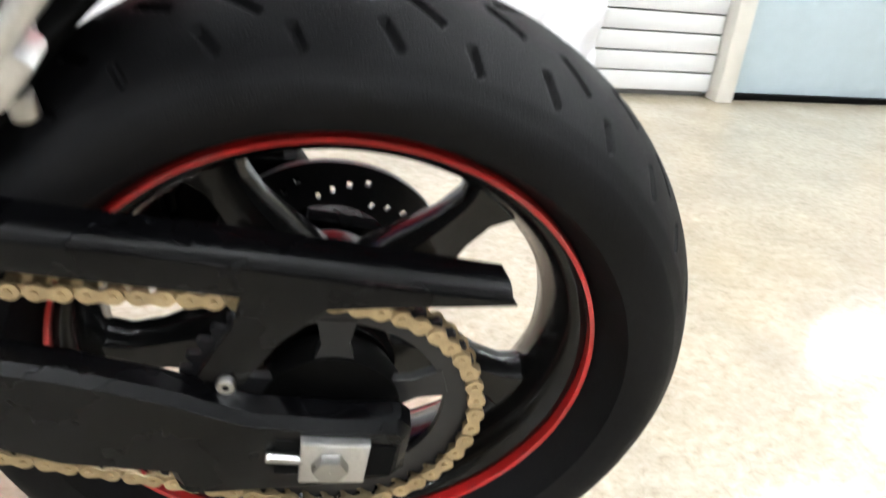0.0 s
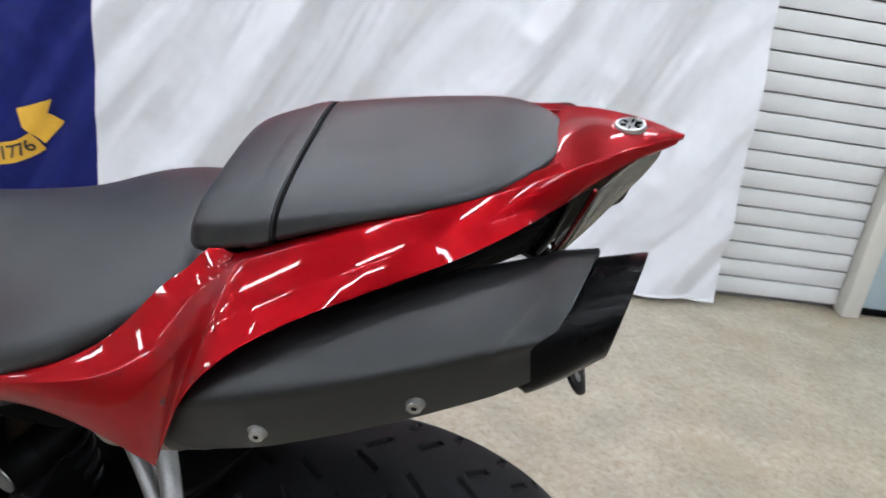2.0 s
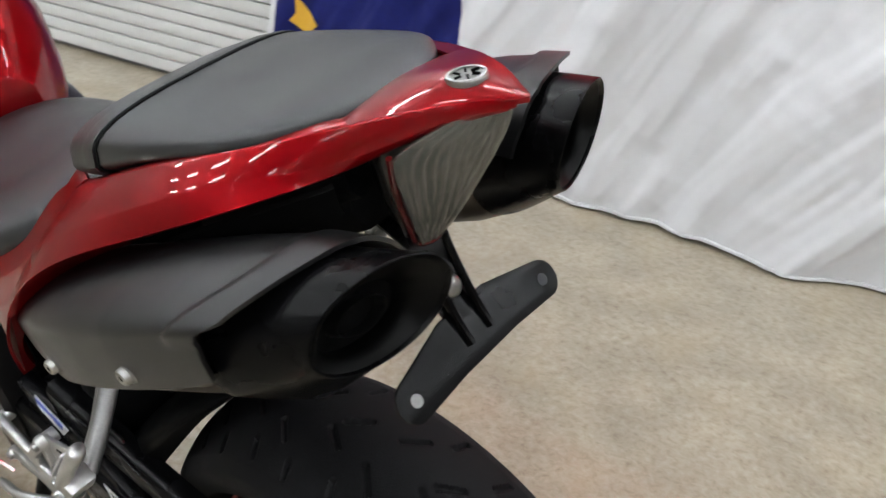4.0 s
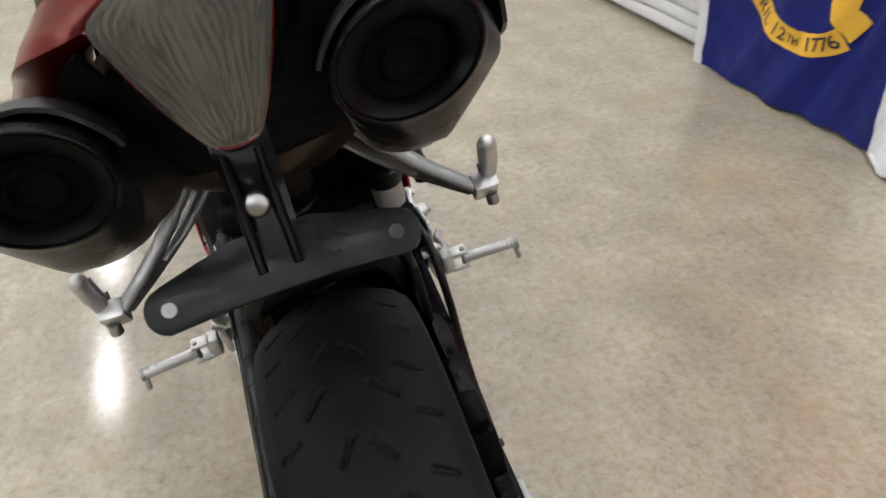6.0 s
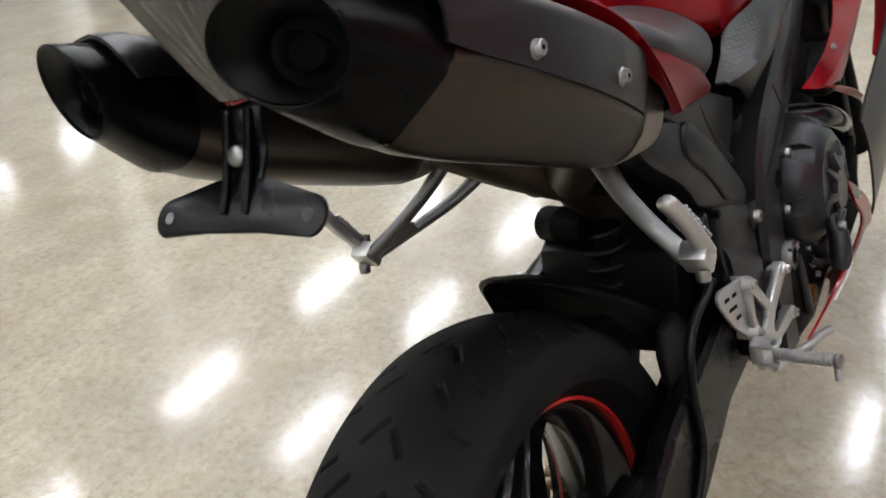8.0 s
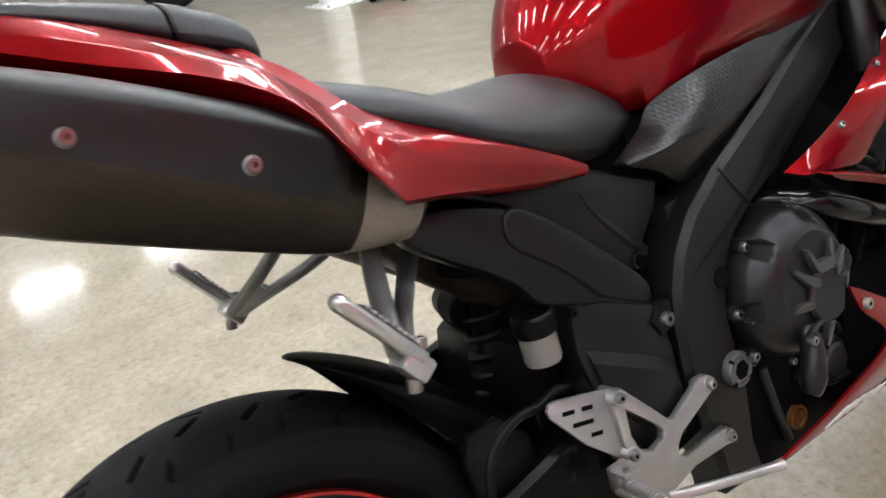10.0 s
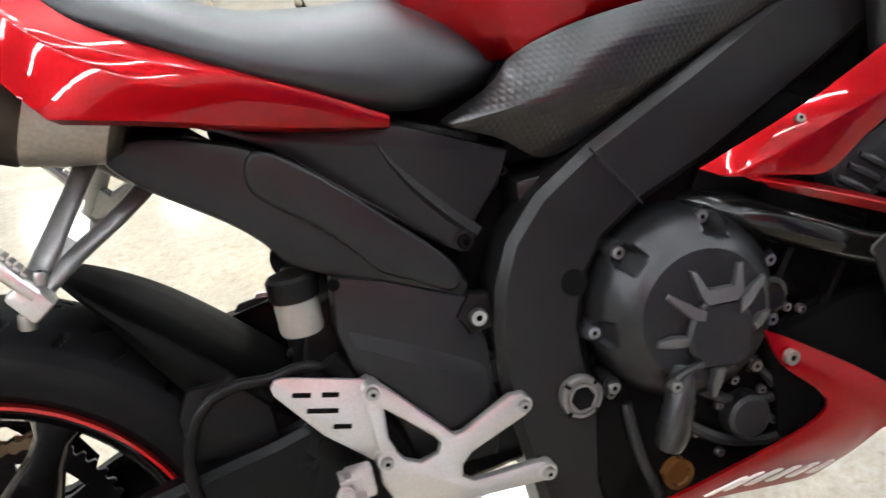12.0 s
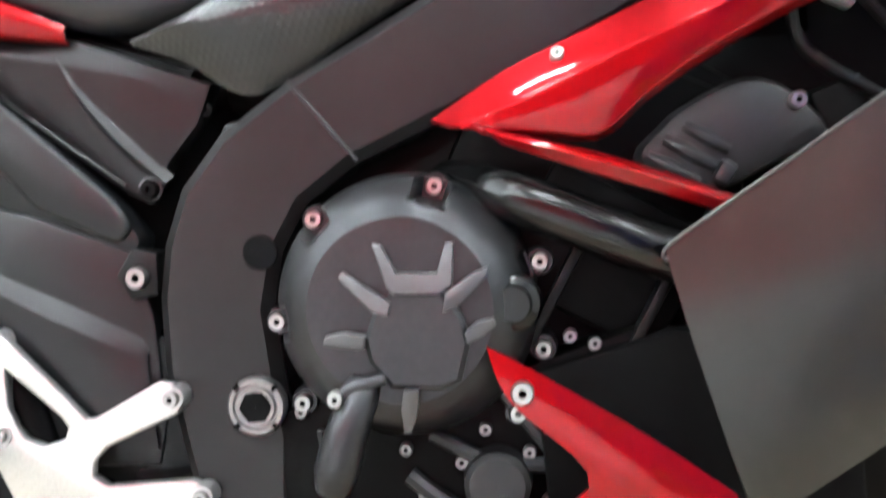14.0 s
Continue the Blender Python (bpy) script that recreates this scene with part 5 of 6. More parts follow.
# where the shield ends, from its lower edge over the fold to the crown
SHIELD_END = ((0.0, 0.822), (0.28, 0.840), (0.32, 0.852), (0.40, 0.895), (0.52, 0.922), (0.66, 0.950), (0.80, 0.976), (0.92, 0.970), (1.0, 0.950))
for s in (1, -1):
    off = Vector((-0.005, -0.003, -0.004)) if s > 0 else Vector()
    a, b = Vector((0.192, s * 0.126, 0.782)) + off, Vector((-0.172, s * 0.109, 0.953)) + off
    d = (b - a).normalized()
    side = Vector((0, 0, 1)).cross(d).normalized()
    side = side if side.y * s > 0 else -side
    up = Vector((0, 0, 1)) - d * d.z
    up.normalize()

    def centre(f):
        return a + (b - a) * f + side * (0.021 * 4 * max(0.0, f) * (1 - f) if f < 1 else 0)

    def ringat(f, wy, wz, power=2.2, n=64, lean=0.0, skew=0.0, flat=1.0):
        """A section at f; lean slants it, the top backwards; flat cuts its lower outer side, skew draws its foot inwards."""
        c = centre(f)
        out = []
        for k in range(n):
            q = 2 * math.pi * k / n
            cc, ss = math.cos(q), math.sin(q)
            u_ = wz * math.copysign(abs(ss) ** (2 / power), ss)
            s_ = wy * math.copysign(abs(cc) ** (2 / power), cc) + skew * min(0.0, u_)
            over = 0.656 * s_ - 0.755 * u_ - flat
            if over > 0:
                s_, u_ = s_ - 0.656 * over * 0.93, u_ + 0.755 * over * 0.93
            out.append(c + side * s_ + up * u_ + d * (lean * u_))
        return out

    can = part("silencer", loft([ringat(-0.17, 0.022, 0.030), ringat(-0.14, 0.032, 0.0395), ringat(-0.06, 0.036, 0.049), ringat(0.0, 0.041, 0.0545), ringat(0.012, 0.042, 0.0550), ringat(0.02, 0.045, 0.0575, flat=0.0485), ringat(0.12, 0.0515, 0.0590, flat=0.0475, skew=0.05),
                                 ringat(0.3, 0.0555, 0.0595, flat=0.0445, skew=0.15), ringat(0.6, 0.0570, 0.0590, flat=0.0390, skew=0.28), ringat(0.72, 0.0550, 0.0560, flat=0.0360, skew=0.30), ringat(0.80, 0.0520, 0.0508, flat=0.0340, skew=0.24)]), M_TITAN, bike, "brushed steel under-seat silencer", 60)
    part("front_collar", loft([ringat(-0.145, 0.0325, 0.0400), ringat(-0.138, 0.0335, 0.0410), ringat(-0.06, 0.0375, 0.0505), ringat(0.006, 0.0430, 0.0562), ringat(0.012, 0.0425, 0.0555)], True, False), M_COLLAR, can, "pale front collar")
    def lip(scale, depth, n=64):
        """An oval round the slanted mouth of the end cap, its top and inner side drawn backwards; depth leads into it."""
        out = []
        for k in range(n):
            q = 2 * math.pi * k / n
            u_, v_ = 0.0485 * math.cos(q - 0.213), 0.0335 * math.sin(q - 0.213)
            u_, v_ = scale * (0.977 * u_ - 0.212 * v_), scale * (0.212 * u_ + 0.977 * v_)
            out.append(a + (b - a) * 1.002 + up * (0.0035 + v_) + side * u_ + d * (0.58 * v_ - 0.34 * u_ - depth))
        return out

    foot, mouth = ringat(0.80, 0.0535, 0.0520, flat=0.0405, skew=0.20), lip(1.0, 0.003)
    cap = [ringat(0.79, 0.0530, 0.0515, flat=0.0345, skew=0.25)]
    for k in range(11):
        ring = []
        for p, q in zip(foot, mouth):
            f, g = k / 10, (k / 10) ** 1.25
            go = q - p
            ring.append(p + d * (go.dot(d) * f) + (go - d * go.dot(d)) * g)
        cap.append(ring)
    part("end_cap", loft(cap + [lip(0.985, 0.0004), lip(0.955, -0.0006), lip(0.925, 0.0008), lip(0.90, 0.003)], True, False), M_CAP, can, "glossy black end cap", 50)
    part("cap_throat", loft([lip(0.90, 0.003), lip(0.80, 0.0075), lip(0.68, 0.0125), lip(0.61, 0.019), lip(0.59, 0.030)], True, False), M_THROAT, can, "black dished throat", 60)
    part("baffle", loft([lip(0.01, 0.029), lip(0.60, 0.029)], True, False), M_HOLE, can, "black baffle")
    part("outlet_pipe", loft([lip(0.350, 0.030), lip(0.350, 0.018), lip(0.345, 0.0172), lip(0.335, 0.018), lip(0.335, 0.030)], True, False), M_PIPE, can, "thin sooty outlet pipe")
    # heat shield: a flat outer band, a fold, and a crown that flares into a hood over the end cap
    bm = bmesh.new()
    NV, NF = 50, 84
    grid = []
    for i in range(NV + 1):
        v = i / NV
        end_f = between(SHIELD_END, v)[0]
        col = []
        for j in range(NF + 1):
            f = 0.07 + (end_f - 0.07) * j / NF
            s0, u0, s1, u1, top = between(SHIELD, f)
            if v < 0.30:
                k = v / 0.30
                so, uo = s0 + (s1 - s0) * k + 0.0012 * math.sin(math.pi * k), u0 + (u1 - u0) * k
            else:
                q = (v - 0.30) / 0.70 * radians(140)
                k = (math.cos(q) - math.cos(radians(140))) / (1 - math.cos(radians(140)))
                so = -0.95 * s1 + 1.95 * s1 * k
                uo = u1 + (top - u1) * math.sin(min(q, math.pi / 2)) ** 0.9 if q < math.pi / 2 else top - 0.036 * (1 - math.sin(q)) / (1 - math.sin(radians(140)))
            # the raised flare behind a slanting line
            line_f = 0.765 + 0.11 * smoothstep((v - 0.28) / 0.42)
            grow = 1 + 0.050 * smoothstep((f - line_f) / 0.022) * smoothstep((v - 0.22) / 0.12)
            col.append(bm.verts.new(centre(f) + side * so * grow + up * uo * grow))
        grid.append(col)
    for p, q in zip(grid, grid[1:]):
        for j in range(NF):
            bm.faces.new((p[j], p[j + 1], q[j + 1], q[j]))
    bmesh.ops.recalc_face_normals(bm, faces=bm.faces)
    bmesh.ops.solidify(bm, geom=list(bm.faces), thickness=0.003)
    shield = part("heat_shield", bm, M_SHIELD, can, "matt black plastic heat shield", 26)
    for f, uo in ((0.615, 0.014), (0.295, 0.009)):
        nrm = (side + up * 0.02).normalized()
        p = centre(f) + side * 0.0610 + up * uo
        part("washer", lathe([(0.0002, 0.0035), (0.0045, 0.0030), (0.0075, 0.0012), (0.0092, -0.002), (0.0092, -0.010)], 20, c=p, turn=along(nrm)), M_CAST, shield)
        bolt(shield, p + nrm * 0.002, nrm, 0.006, label="bright shield bolt")

# plate bracket
LOBE = [(0.075 + 0.015 * math.cos(radians(q)), 0.843 + 0.0155 * math.sin(radians(q))) for q in range(-80, 90, 20)]
plate_line = LOBE + [(0.025, 0.872), (-0.025, 0.872)] + [(-x, zz) for x, zz in reversed(LOBE)] + [(-0.03, 0.831), (0.03, 0.831)]
plate_m = Matrix.Translation((-0.156, 0, 0.847)) @ Matrix.Rotation(radians(42), 4, "Y") @ Matrix.Translation((0, 0, -0.850)) @ Matrix.Rotation(radians(-90), 4, "Z")


def placed(bm, m):
    bm.transform(m)
    return bm


br = part("plate_bracket", placed(prism(plate_line, -0.002, 0.002, 0.001), plate_m), M_PLATE, bike, "satin black number plate bracket with two lobes")
for s in (1, -1):
    # pale metal paints the hole that looks lit, dark paint the other
    part("plate_hole", placed(lathe([(0.0002, -0.0026), (0.0048, -0.0026), (0.005, 0.0026), (0.0002, 0.0026)], 16, c=(s * 0.074, 0, 0.843)), plate_m), M_CASE if s > 0 else M_CAST, br)
part("bracket_arm", sheet([[(-0.152, -0.017, 0.846), (-0.157, -0.006, 0.846), (-0.157, 0.006, 0.846), (-0.152, 0.017, 0.846)], [(-0.146, -0.017, 0.856), (-0.150, -0.006, 0.856), (-0.150, 0.006, 0.856), (-0.146, 0.017, 0.856)], [(-0.127, -0.018, 0.880), (-0.1325, -0.006, 0.880), (-0.1325, 0.006, 0.880), (-0.127, 0.018, 0.880)], [(-0.114, -0.019, 0.914), (-0.119, -0.006, 0.915), (-0.119, 0.006, 0.915), (-0.114, 0.019, 0.914)], [(-0.05, -0.022, 0.94), (-0.055, -0.006, 0.94), (-0.055, 0.006, 0.94), (-0.05, 0.022, 0.94)]], 0.004, 3, 5), M_SATIN, br, "ridged black bracket arm", 25)
for y in (-0.0105, 0.0125):
    part("bracket_rib", tube([(-0.1610, y, 0.8450), (-0.1525, y, 0.8560), (-0.137, y, 0.882), (-0.123, y, 0.910)], 0.0034, 8, 4), M_CAP, br)
part("bracket_bolt", lathe([(0.0002, 0.0062), (0.0055, 0.0060), (0.0078, 0.0048), (0.0086, 0.0030), (0.0086, -0.006)], 24, c=(-0.1355, 0.0024, 0.879), turn=along((-1, 0, 0.45))), M_STEEL, br, "bright plain bolt head")

# pillion pegs
for s in (1, -1):
    hang = part("peg_hanger", tube([(0.228, s * 0.072, 0.755), (0.194, s * 0.116, 0.704), (0.170, s * 0.158, 0.668), (0.155, s * 0.192, 0.644)], [0.013, 0.0105, 0.0105, 0.011], 12, 5, 0.75), M_CAST, bike, "satin aluminium pillion peg hanger")
    part("hanger_strut", tube([(0.276, s * 0.062, 0.712), (0.232, s * 0.102, 0.680), (0.190, s * 0.148, 0.658), (0.160, s * 0.190, 0.640)], [0.013, 0.010, 0.0095, 0.010], 12, 5, 0.75), M_CAST, hang)
    part("hanger_web", sheet([[(0.155, s * 0.194, 0.645), (0.166, s * 0.168, 0.662), (0.178, s * 0.146, 0.679)], [(0.160, s * 0.193, 0.640), (0.174, s * 0.167, 0.652), (0.192, s * 0.144, 0.662)]], 0.008, 2, 2), M_CAST, hang)
    part("clevis", box((0.157, s * 0.203, 0.641), (0.03, 0.028, 0.022), 0.004, Matrix.Rotation(radians(55), 4, "Y")), M_ALU, hang)
    bolt(hang, (0.150, s * 0.208, 0.624), (-0.2, 0, -1), 0.007)
    bolt(hang, (0.168, s * 0.208, 0.657), (0.3, 0, 1), 0.006)
    peg = part("pillion_peg", tube([(0.163, s * 0.212, 0.644), (0.150, s * 0.211, 0.662), (0.135, s * 0.210, 0.683), (0.116, s * 0.206, 0.710), (0.112, s * 0.2045, 0.716), (0.109, s * 0.2035, 0.7205), (0.1075, s * 0.203, 0.7225), (0.107, s * 0.203, 0.7235)],
                                   [0.008, 0.0088, 0.009, 0.0092, 0.0098, 0.0085, 0.0055, 0.001], 14, 1, 0.8), M_ALU, hang, "folded satin aluminium pillion peg")
    for k in range(9):
        f = 0.14 + 0.078 * k
        c = Vector((0.160, s * 0.212, 0.648)).lerp(Vector((0.112, s * 0.204, 0.716)), f)
        part("rubber_rib", box(c + Vector((0.007, 0, 0.005)), (0.005, 0.016, 0.003), 0.001, Matrix.Rotation(radians(55), 4, "Y")), M_ALU, peg)

# tank, knee panels and fairings
tank = part("fuel_tank", cushion([(0.515, 0.045, 0.785, 0.845), (0.545, 0.080, 0.758, 0.895), (0.592, 0.118, 0.735, 0.945), (0.66, 0.146, 0.752, 0.978), (0.74, 0.160, 0.760, 0.985), (0.84, 0.166, 0.766, 0.975), (0.93, 0.150, 0.768, 0.945), (1.0, 0.11, 0.775, 0.90)], 6, power=2.3, n=44),
            M_RED, bike, "glossy red fuel tank", 70)
for s in (1, -1):
    rows = [[(0.515, s * 0.118, 0.695), (0.57, s * 0.112, 0.717), (0.598, s * 0.112, 0.740), (0.656, s * 0.135, 0.758), (0.744, s * 0.145, 0.766), (0.84, s * 0.142, 0.768), (0.93, s * 0.128, 0.777), (1.0, s * 0.11, 0.80)],
            [(0.519, s * 0.130, 0.694), (0.56, s * 0.142, 0.702), (0.604, s * 0.145, 0.715), (0.65, s * 0.153, 0.728), (0.72, s * 0.155, 0.738), (0.82, s * 0.150, 0.752), (0.92, s * 0.136, 0.770), (1.0, s * 0.11, 0.795)],
            [(0.521, s * 0.134, 0.691), (0.56, s * 0.153, 0.694), (0.604, s * 0.159, 0.698), (0.648, s * 0.158, 0.696), (0.70, s * 0.150, 0.691), (0.80, s * 0.143, 0.722), (0.90, s * 0.130, 0.751), (1.0, s * 0.108, 0.788)],
            [(0.523, s * 0.132, 0.688), (0.565, s * 0.132, 0.668), (0.601, s * 0.128, 0.642), (0.636, s * 0.129, 0.646), (0.69, s * 0.136, 0.671), (0.79, s * 0.136, 0.714), (0.89, s * 0.126, 0.748), (1.0, s * 0.105, 0.785)]]
    part("knee_panel", sheet(chamfer(rows, 0.14), 0.004, 5, 1), M_KNEE, bike, "black dimpled knee panel under the tank", 60)
    up_ = [[(0.745, s * 0.160, 0.602), (0.80, s * 0.178, 0.6267), (0.86, s * 0.181, 0.648), (0.90, s * 0.178, 0.663), (0.96, s * 0.168, 0.684), (1.06, s * 0.152, 0.722), (1.2, s * 0.14, 0.765)],
           [(0.760, s * 0.180, 0.594), (0.805, s * 0.193, 0.603), (0.862, s * 0.200, 0.6225), (0.90, s * 0.203, 0.636), (0.96, s * 0.204, 0.655), (1.06, s * 0.202, 0.690), (1.2, s * 0.195, 0.735)],
           [(0.790, s * 0.190, 0.588), (0.825, s * 0.193, 0.582), (0.862, s * 0.192, 0.5775), (0.90, s * 0.197, 0.603), (0.96, s * 0.200, 0.634), (1.06, s * 0.198, 0.670), (1.2, s * 0.19, 0.71)],
           [(0.795, s * 0.180, 0.586), (0.827, s * 0.182, 0.578), (0.864, s * 0.180, 0.574), (0.90, s * 0.183, 0.598), (0.96, s * 0.186, 0.628), (1.06, s * 0.185, 0.664), (1.2, s * 0.18, 0.70)]]
    fair = part("upper_fairing", sheet(chamfer(up_, 0.08), 0.003, 5, 1), M_RED, bike, "glossy red upper side fairing blade", 40)
    blade = [[(0.775, s * 0.186, 0.594), (0.84, s * 0.190, 0.571), (0.90, s * 0.190, 0.546), (0.97, s * 0.186, 0.513)], [(0.785, s * 0.199, 0.587), (0.84, s * 0.204, 0.566), (0.90, s * 0.203, 0.541), (0.97, s * 0.198, 0.508)], [(0.795, s * 0.194, 0.577), (0.84, s * 0.196, 0.5565), (0.90, s * 0.195, 0.5305), (0.97, s * 0.190, 0.499)]]
    part("lower_blade", sheet(chamfer(blade, 0.12), 0.003, 4, 1), M_RED, fair, "thin red lower blade")
    bolt(fair, (0.838, s * 0.187, 0.632), (0, s, 0.5), 0.0050)
    bolt(fair, (0.955, s * 0.176, 0.678), (0, s, 0.5), 0.0050)
    inner = part("inner_panel", sheet([[(0.893, s * 0.205, 0.496), (0.96, s * 0.212, 0.535), (1.06, s * 0.222, 0.592), (1.2, s * 0.225, 0.66)], [(0.905, s * 0.212, 0.43), (0.975, s * 0.222, 0.46), (1.07, s * 0.232, 0.50), (1.2, s * 0.232, 0.55)], [(0.925, s * 0.208, 0.345), (0.99, s * 0.216, 0.38), (1.08, s * 0.225, 0.43), (1.2, s * 0.225, 0.49)], [(0.936, s * 0.20, 0.305), (1.0, s * 0.208, 0.345), (1.08, s * 0.215, 0.395), (1.2, s * 0.215, 0.455)]], 0.004, 4, 5), M_PANEL, bike, "smoked dark side fairing panel")
    # thin pale bar added as the panel edge's highlight
    part("panel_highlight", tube([(0.8945, s * 0.2055, 0.488), (0.8965, s * 0.2060, 0.4985), (0.96, s * 0.2125, 0.5360), (1.06, s * 0.2225, 0.5930), (1.2, s * 0.2255, 0.6610)], 0.0013, 8, 5), M_RIM, inner, "added light line for the highlight on the panel edge")
    bel = part("belly_pan", sheet([[(0.770, s * 0.203, 0.443), (0.80, s * 0.204, 0.424), (0.87, s * 0.204, 0.374), (0.925, s * 0.200, 0.328)], [(0.782, s * 0.207, 0.405), (0.812, s * 0.208, 0.389), (0.875, s * 0.206, 0.342), (0.92, s * 0.20, 0.303)], [(0.828, s * 0.205, 0.342), (0.848, s * 0.205, 0.331), (0.88, s * 0.20, 0.315), (0.90, s * 0.19, 0.29)], [(0.72, s * 0.19, 0.300), (0.78, s * 0.195, 0.30), (0.86, s * 0.185, 0.28), (0.88, s * 0.17, 0.262)], [(0.60, s * 0.165, 0.262), (0.70, s * 0.17, 0.262), (0.82, s * 0.15, 0.235), (0.86, s * 0.13, 0.22)]], 0.004, 5, 5), M_RED, bike, "glossy red belly pan with pale lettering shapes")
    bolt(bel, (0.791, s * 0.208, 0.411), (0, s, 0), 0.008)
    top_ = [Vector(p) for p in flip([(0.72, 0.19, 0.300), (0.78, 0.195, 0.300), (0.86, 0.185, 0.280), (0.88, 0.17, 0.262)], s)]
    low_ = [Vector(p) for p in flip([(0.60, 0.165, 0.262), (0.70, 0.17, 0.262), (0.82, 0.15, 0.235), (0.86, 0.13, 0.22)], s)]
    for k in range(6):
        quad = []
        for du, v in ((0.0, 0.58), (0.10, 0.58), (0.20, 0.26), (0.10, 0.26)):
            u = 0.55 + 0.26 * k + du
            i = min(int(u), 2)
            quad.append(top_[i].lerp(top_[i + 1], u - i).lerp(low_[i].lerp(low_[i + 1], u - i), v) + Vector((0, s * 0.005, -0.003)))
        inner = [p - Vector((0, s * 0.002, -0.001)) for p in quad]
        part("decal_bar", loft([quad, inner]), M_PALE, bel, "pale silver decal shape")

# rear sets
FORK = [(0.386, 0.474), (0.393, 0.484), (0.403, 0.482), (0.462, 0.411), (0.470, 0.411), (0.522, 0.434), (0.533, 0.432), (0.540, 0.420), (0.534, 0.409), (0.475, 0.388), (0.464, 0.378), (0.462, 0.367), (0.472, 0.359),
        (0.538, 0.358), (0.552, 0.352), (0.554, 0.341), (0.545, 0.335), (0.482, 0.340), (0.44, 0.332), (0.40, 0.345), (0.386, 0.382), (0.386, 0.403), (0.393, 0.416), (0.403, 0.414), (0.412, 0.400), (0.426, 0.393), (0.443, 0.397), (0.447, 0.406), (0.442, 0.415), (0.394, 0.464)]
for s in (1, -1):
    heel = part("heel_plate", prism([(0.309, 0.501), (0.314, 0.507), (0.322, 0.507), (0.396, 0.484), (0.402, 0.476), (0.400, 0.414), (0.395, 0.402), (0.387, 0.402), (0.345, 0.443), (0.310, 0.493)], *sorted((s * 0.150, s * 0.155)), 0.0012), M_ALU, bike, "slotted satin aluminium heel plate")
    for x, zz, l in ((0.334, 0.487, 0.017), (0.359, 0.480, 0.016), (0.349, 0.467, 0.029), (0.363, 0.447, 0.017)):
        part("slot", box((x, s * 0.1535, zz), (l, 0.0045, 0.0052), 0.001, Matrix.Rotation(radians(16), 4, "Y")), M_HOLE, heel)
    hanger = part("peg_hanger_plate", prism(FORK, *sorted((s * 0.153, s * 0.164)), 0.003), M_ALU, bike, "forked satin aluminium footpeg hanger")
    part("hanger_strut", prism([(0.388, 0.472), (0.398, 0.474), (0.403, 0.462), (0.401, 0.425), (0.406, 0.412), (0.394, 0.406), (0.389, 0.420)], *sorted((s * 0.1545, s * 0.163)), 0.002), M_ALU, hanger)
    for p in ((0.532, 0.421), (0.545, 0.345), (0.395, 0.475), (0.394, 0.405)):
        part("boss", lathe([(0.0005, s * 0.166), (0.0085, s * 0.166), (0.0095, s * 0.163), (0.0095, s * 0.14)], 18, c=(p[0], 0, p[1])), M_ALU, hanger)
        bolt(hanger, (p[0], s * 0.167, p[1]), (0, s, 0), 0.0062)
    peg = part("footpeg", tube([(0.352, s * 0.196, 0.404), (0.344, s * 0.23, 0.408), (0.337, s * 0.268, 0.411)], [0.0078, 0.0074, 0.0068], 12, 4), M_ALU, hanger, "knurled aluminium rider footpeg")
    for k in range(11):
        part("knurl", lathe([(0.0066, -0.001), (0.0086, -0.0004), (0.0086, 0.0004), (0.0066, 0.001)], 10, c=Vector((0.350, s * 0.204, 0.405)).lerp(Vector((0.338, s * 0.264, 0.411)), k / 10), turn=along((-0.18, s, 0.09))), M_ALU, peg)
    part("peg_end", lathe([(0.0005, 0.004), (0.0085, 0.003), (0.0095, 0.0), (0.0085, -0.003), (0.0005, -0.003)], 14, c=(0.337, s * 0.269, 0.411), turn=along((-0.18, s, 0.09))), M_STEEL, peg)
    part("peg_feeler", tube([(0.337, s * 0.266, 0.408), (0.332, s * 0.268, 0.388)], 0.004, 8, 2), M_ALU, peg)
    mount = part("peg_mount", box((0.366, s * 0.172, 0.398), (0.026, 0.018, 0.03), 0.004), M_ALU, hanger)
    for dz in (-0.012, 0.012):
        part("clevis_ear", box((0.358, s * 0.188, 0.402 + dz), (0.022, 0.024, 0.005), 0.0015), M_ALU, mount)
    part("clevis_pin", tube([(0.355, s * 0.194, 0.384), (0.355, s * 0.194, 0.42)], 0.0035, 8, 2), M_STEEL, mount)
    part("pedal", tube([(0.43, s * 0.165, 0.33), (0.50, s * 0.19, 0.318), (0.56, s * 0.190, 0.297), (0.585, s * 0.20, 0.293)], [0.007, 0.006, 0.006, 0.007], 10, 5), M_ALU, hanger, "bright foot lever")

# rear brake parts, shock and hoses
part("inner_guard", prism([(0.225, 0.435), (0.222, 0.48), (0.235, 0.505), (0.275, 0.505), (0.305, 0.47), (0.305, 0.425)], -0.118, -0.106, 0.003), M_BLACK, bike, "black inner guard beside the tyre")
cal = part("brake_caliper", prism([(0.022, 0.338), (0.018, 0.385), (0.034, 0.408), (0.085, 0.410), (0.118, 0.395), (0.138, 0.362), (0.134, 0.330), (0.075, 0.322)], -0.132, -0.098, 0.006), M_DARK, bike, "black rear brake caliper")
part("caliper_bridge", box((0.070, -0.116, 0.412), (0.052, 0.026, 0.012), 0.004), M_DARK, cal)
part("caliper_bracket", prism([(0.03, 0.262), (0.02, 0.345), (0.12, 0.350), (0.150, 0.330), (0.100, 0.280)], -0.1045, -0.0975, 0.002), M_DARK, cal, "black caliper bracket")
for cx_, cz_ in ((0.045, 0.372), (0.110, 0.362)):
    bolt(cal, (cx_, -0.134, cz_), (0, -1, 0), 0.005, M_CASE_DARK)
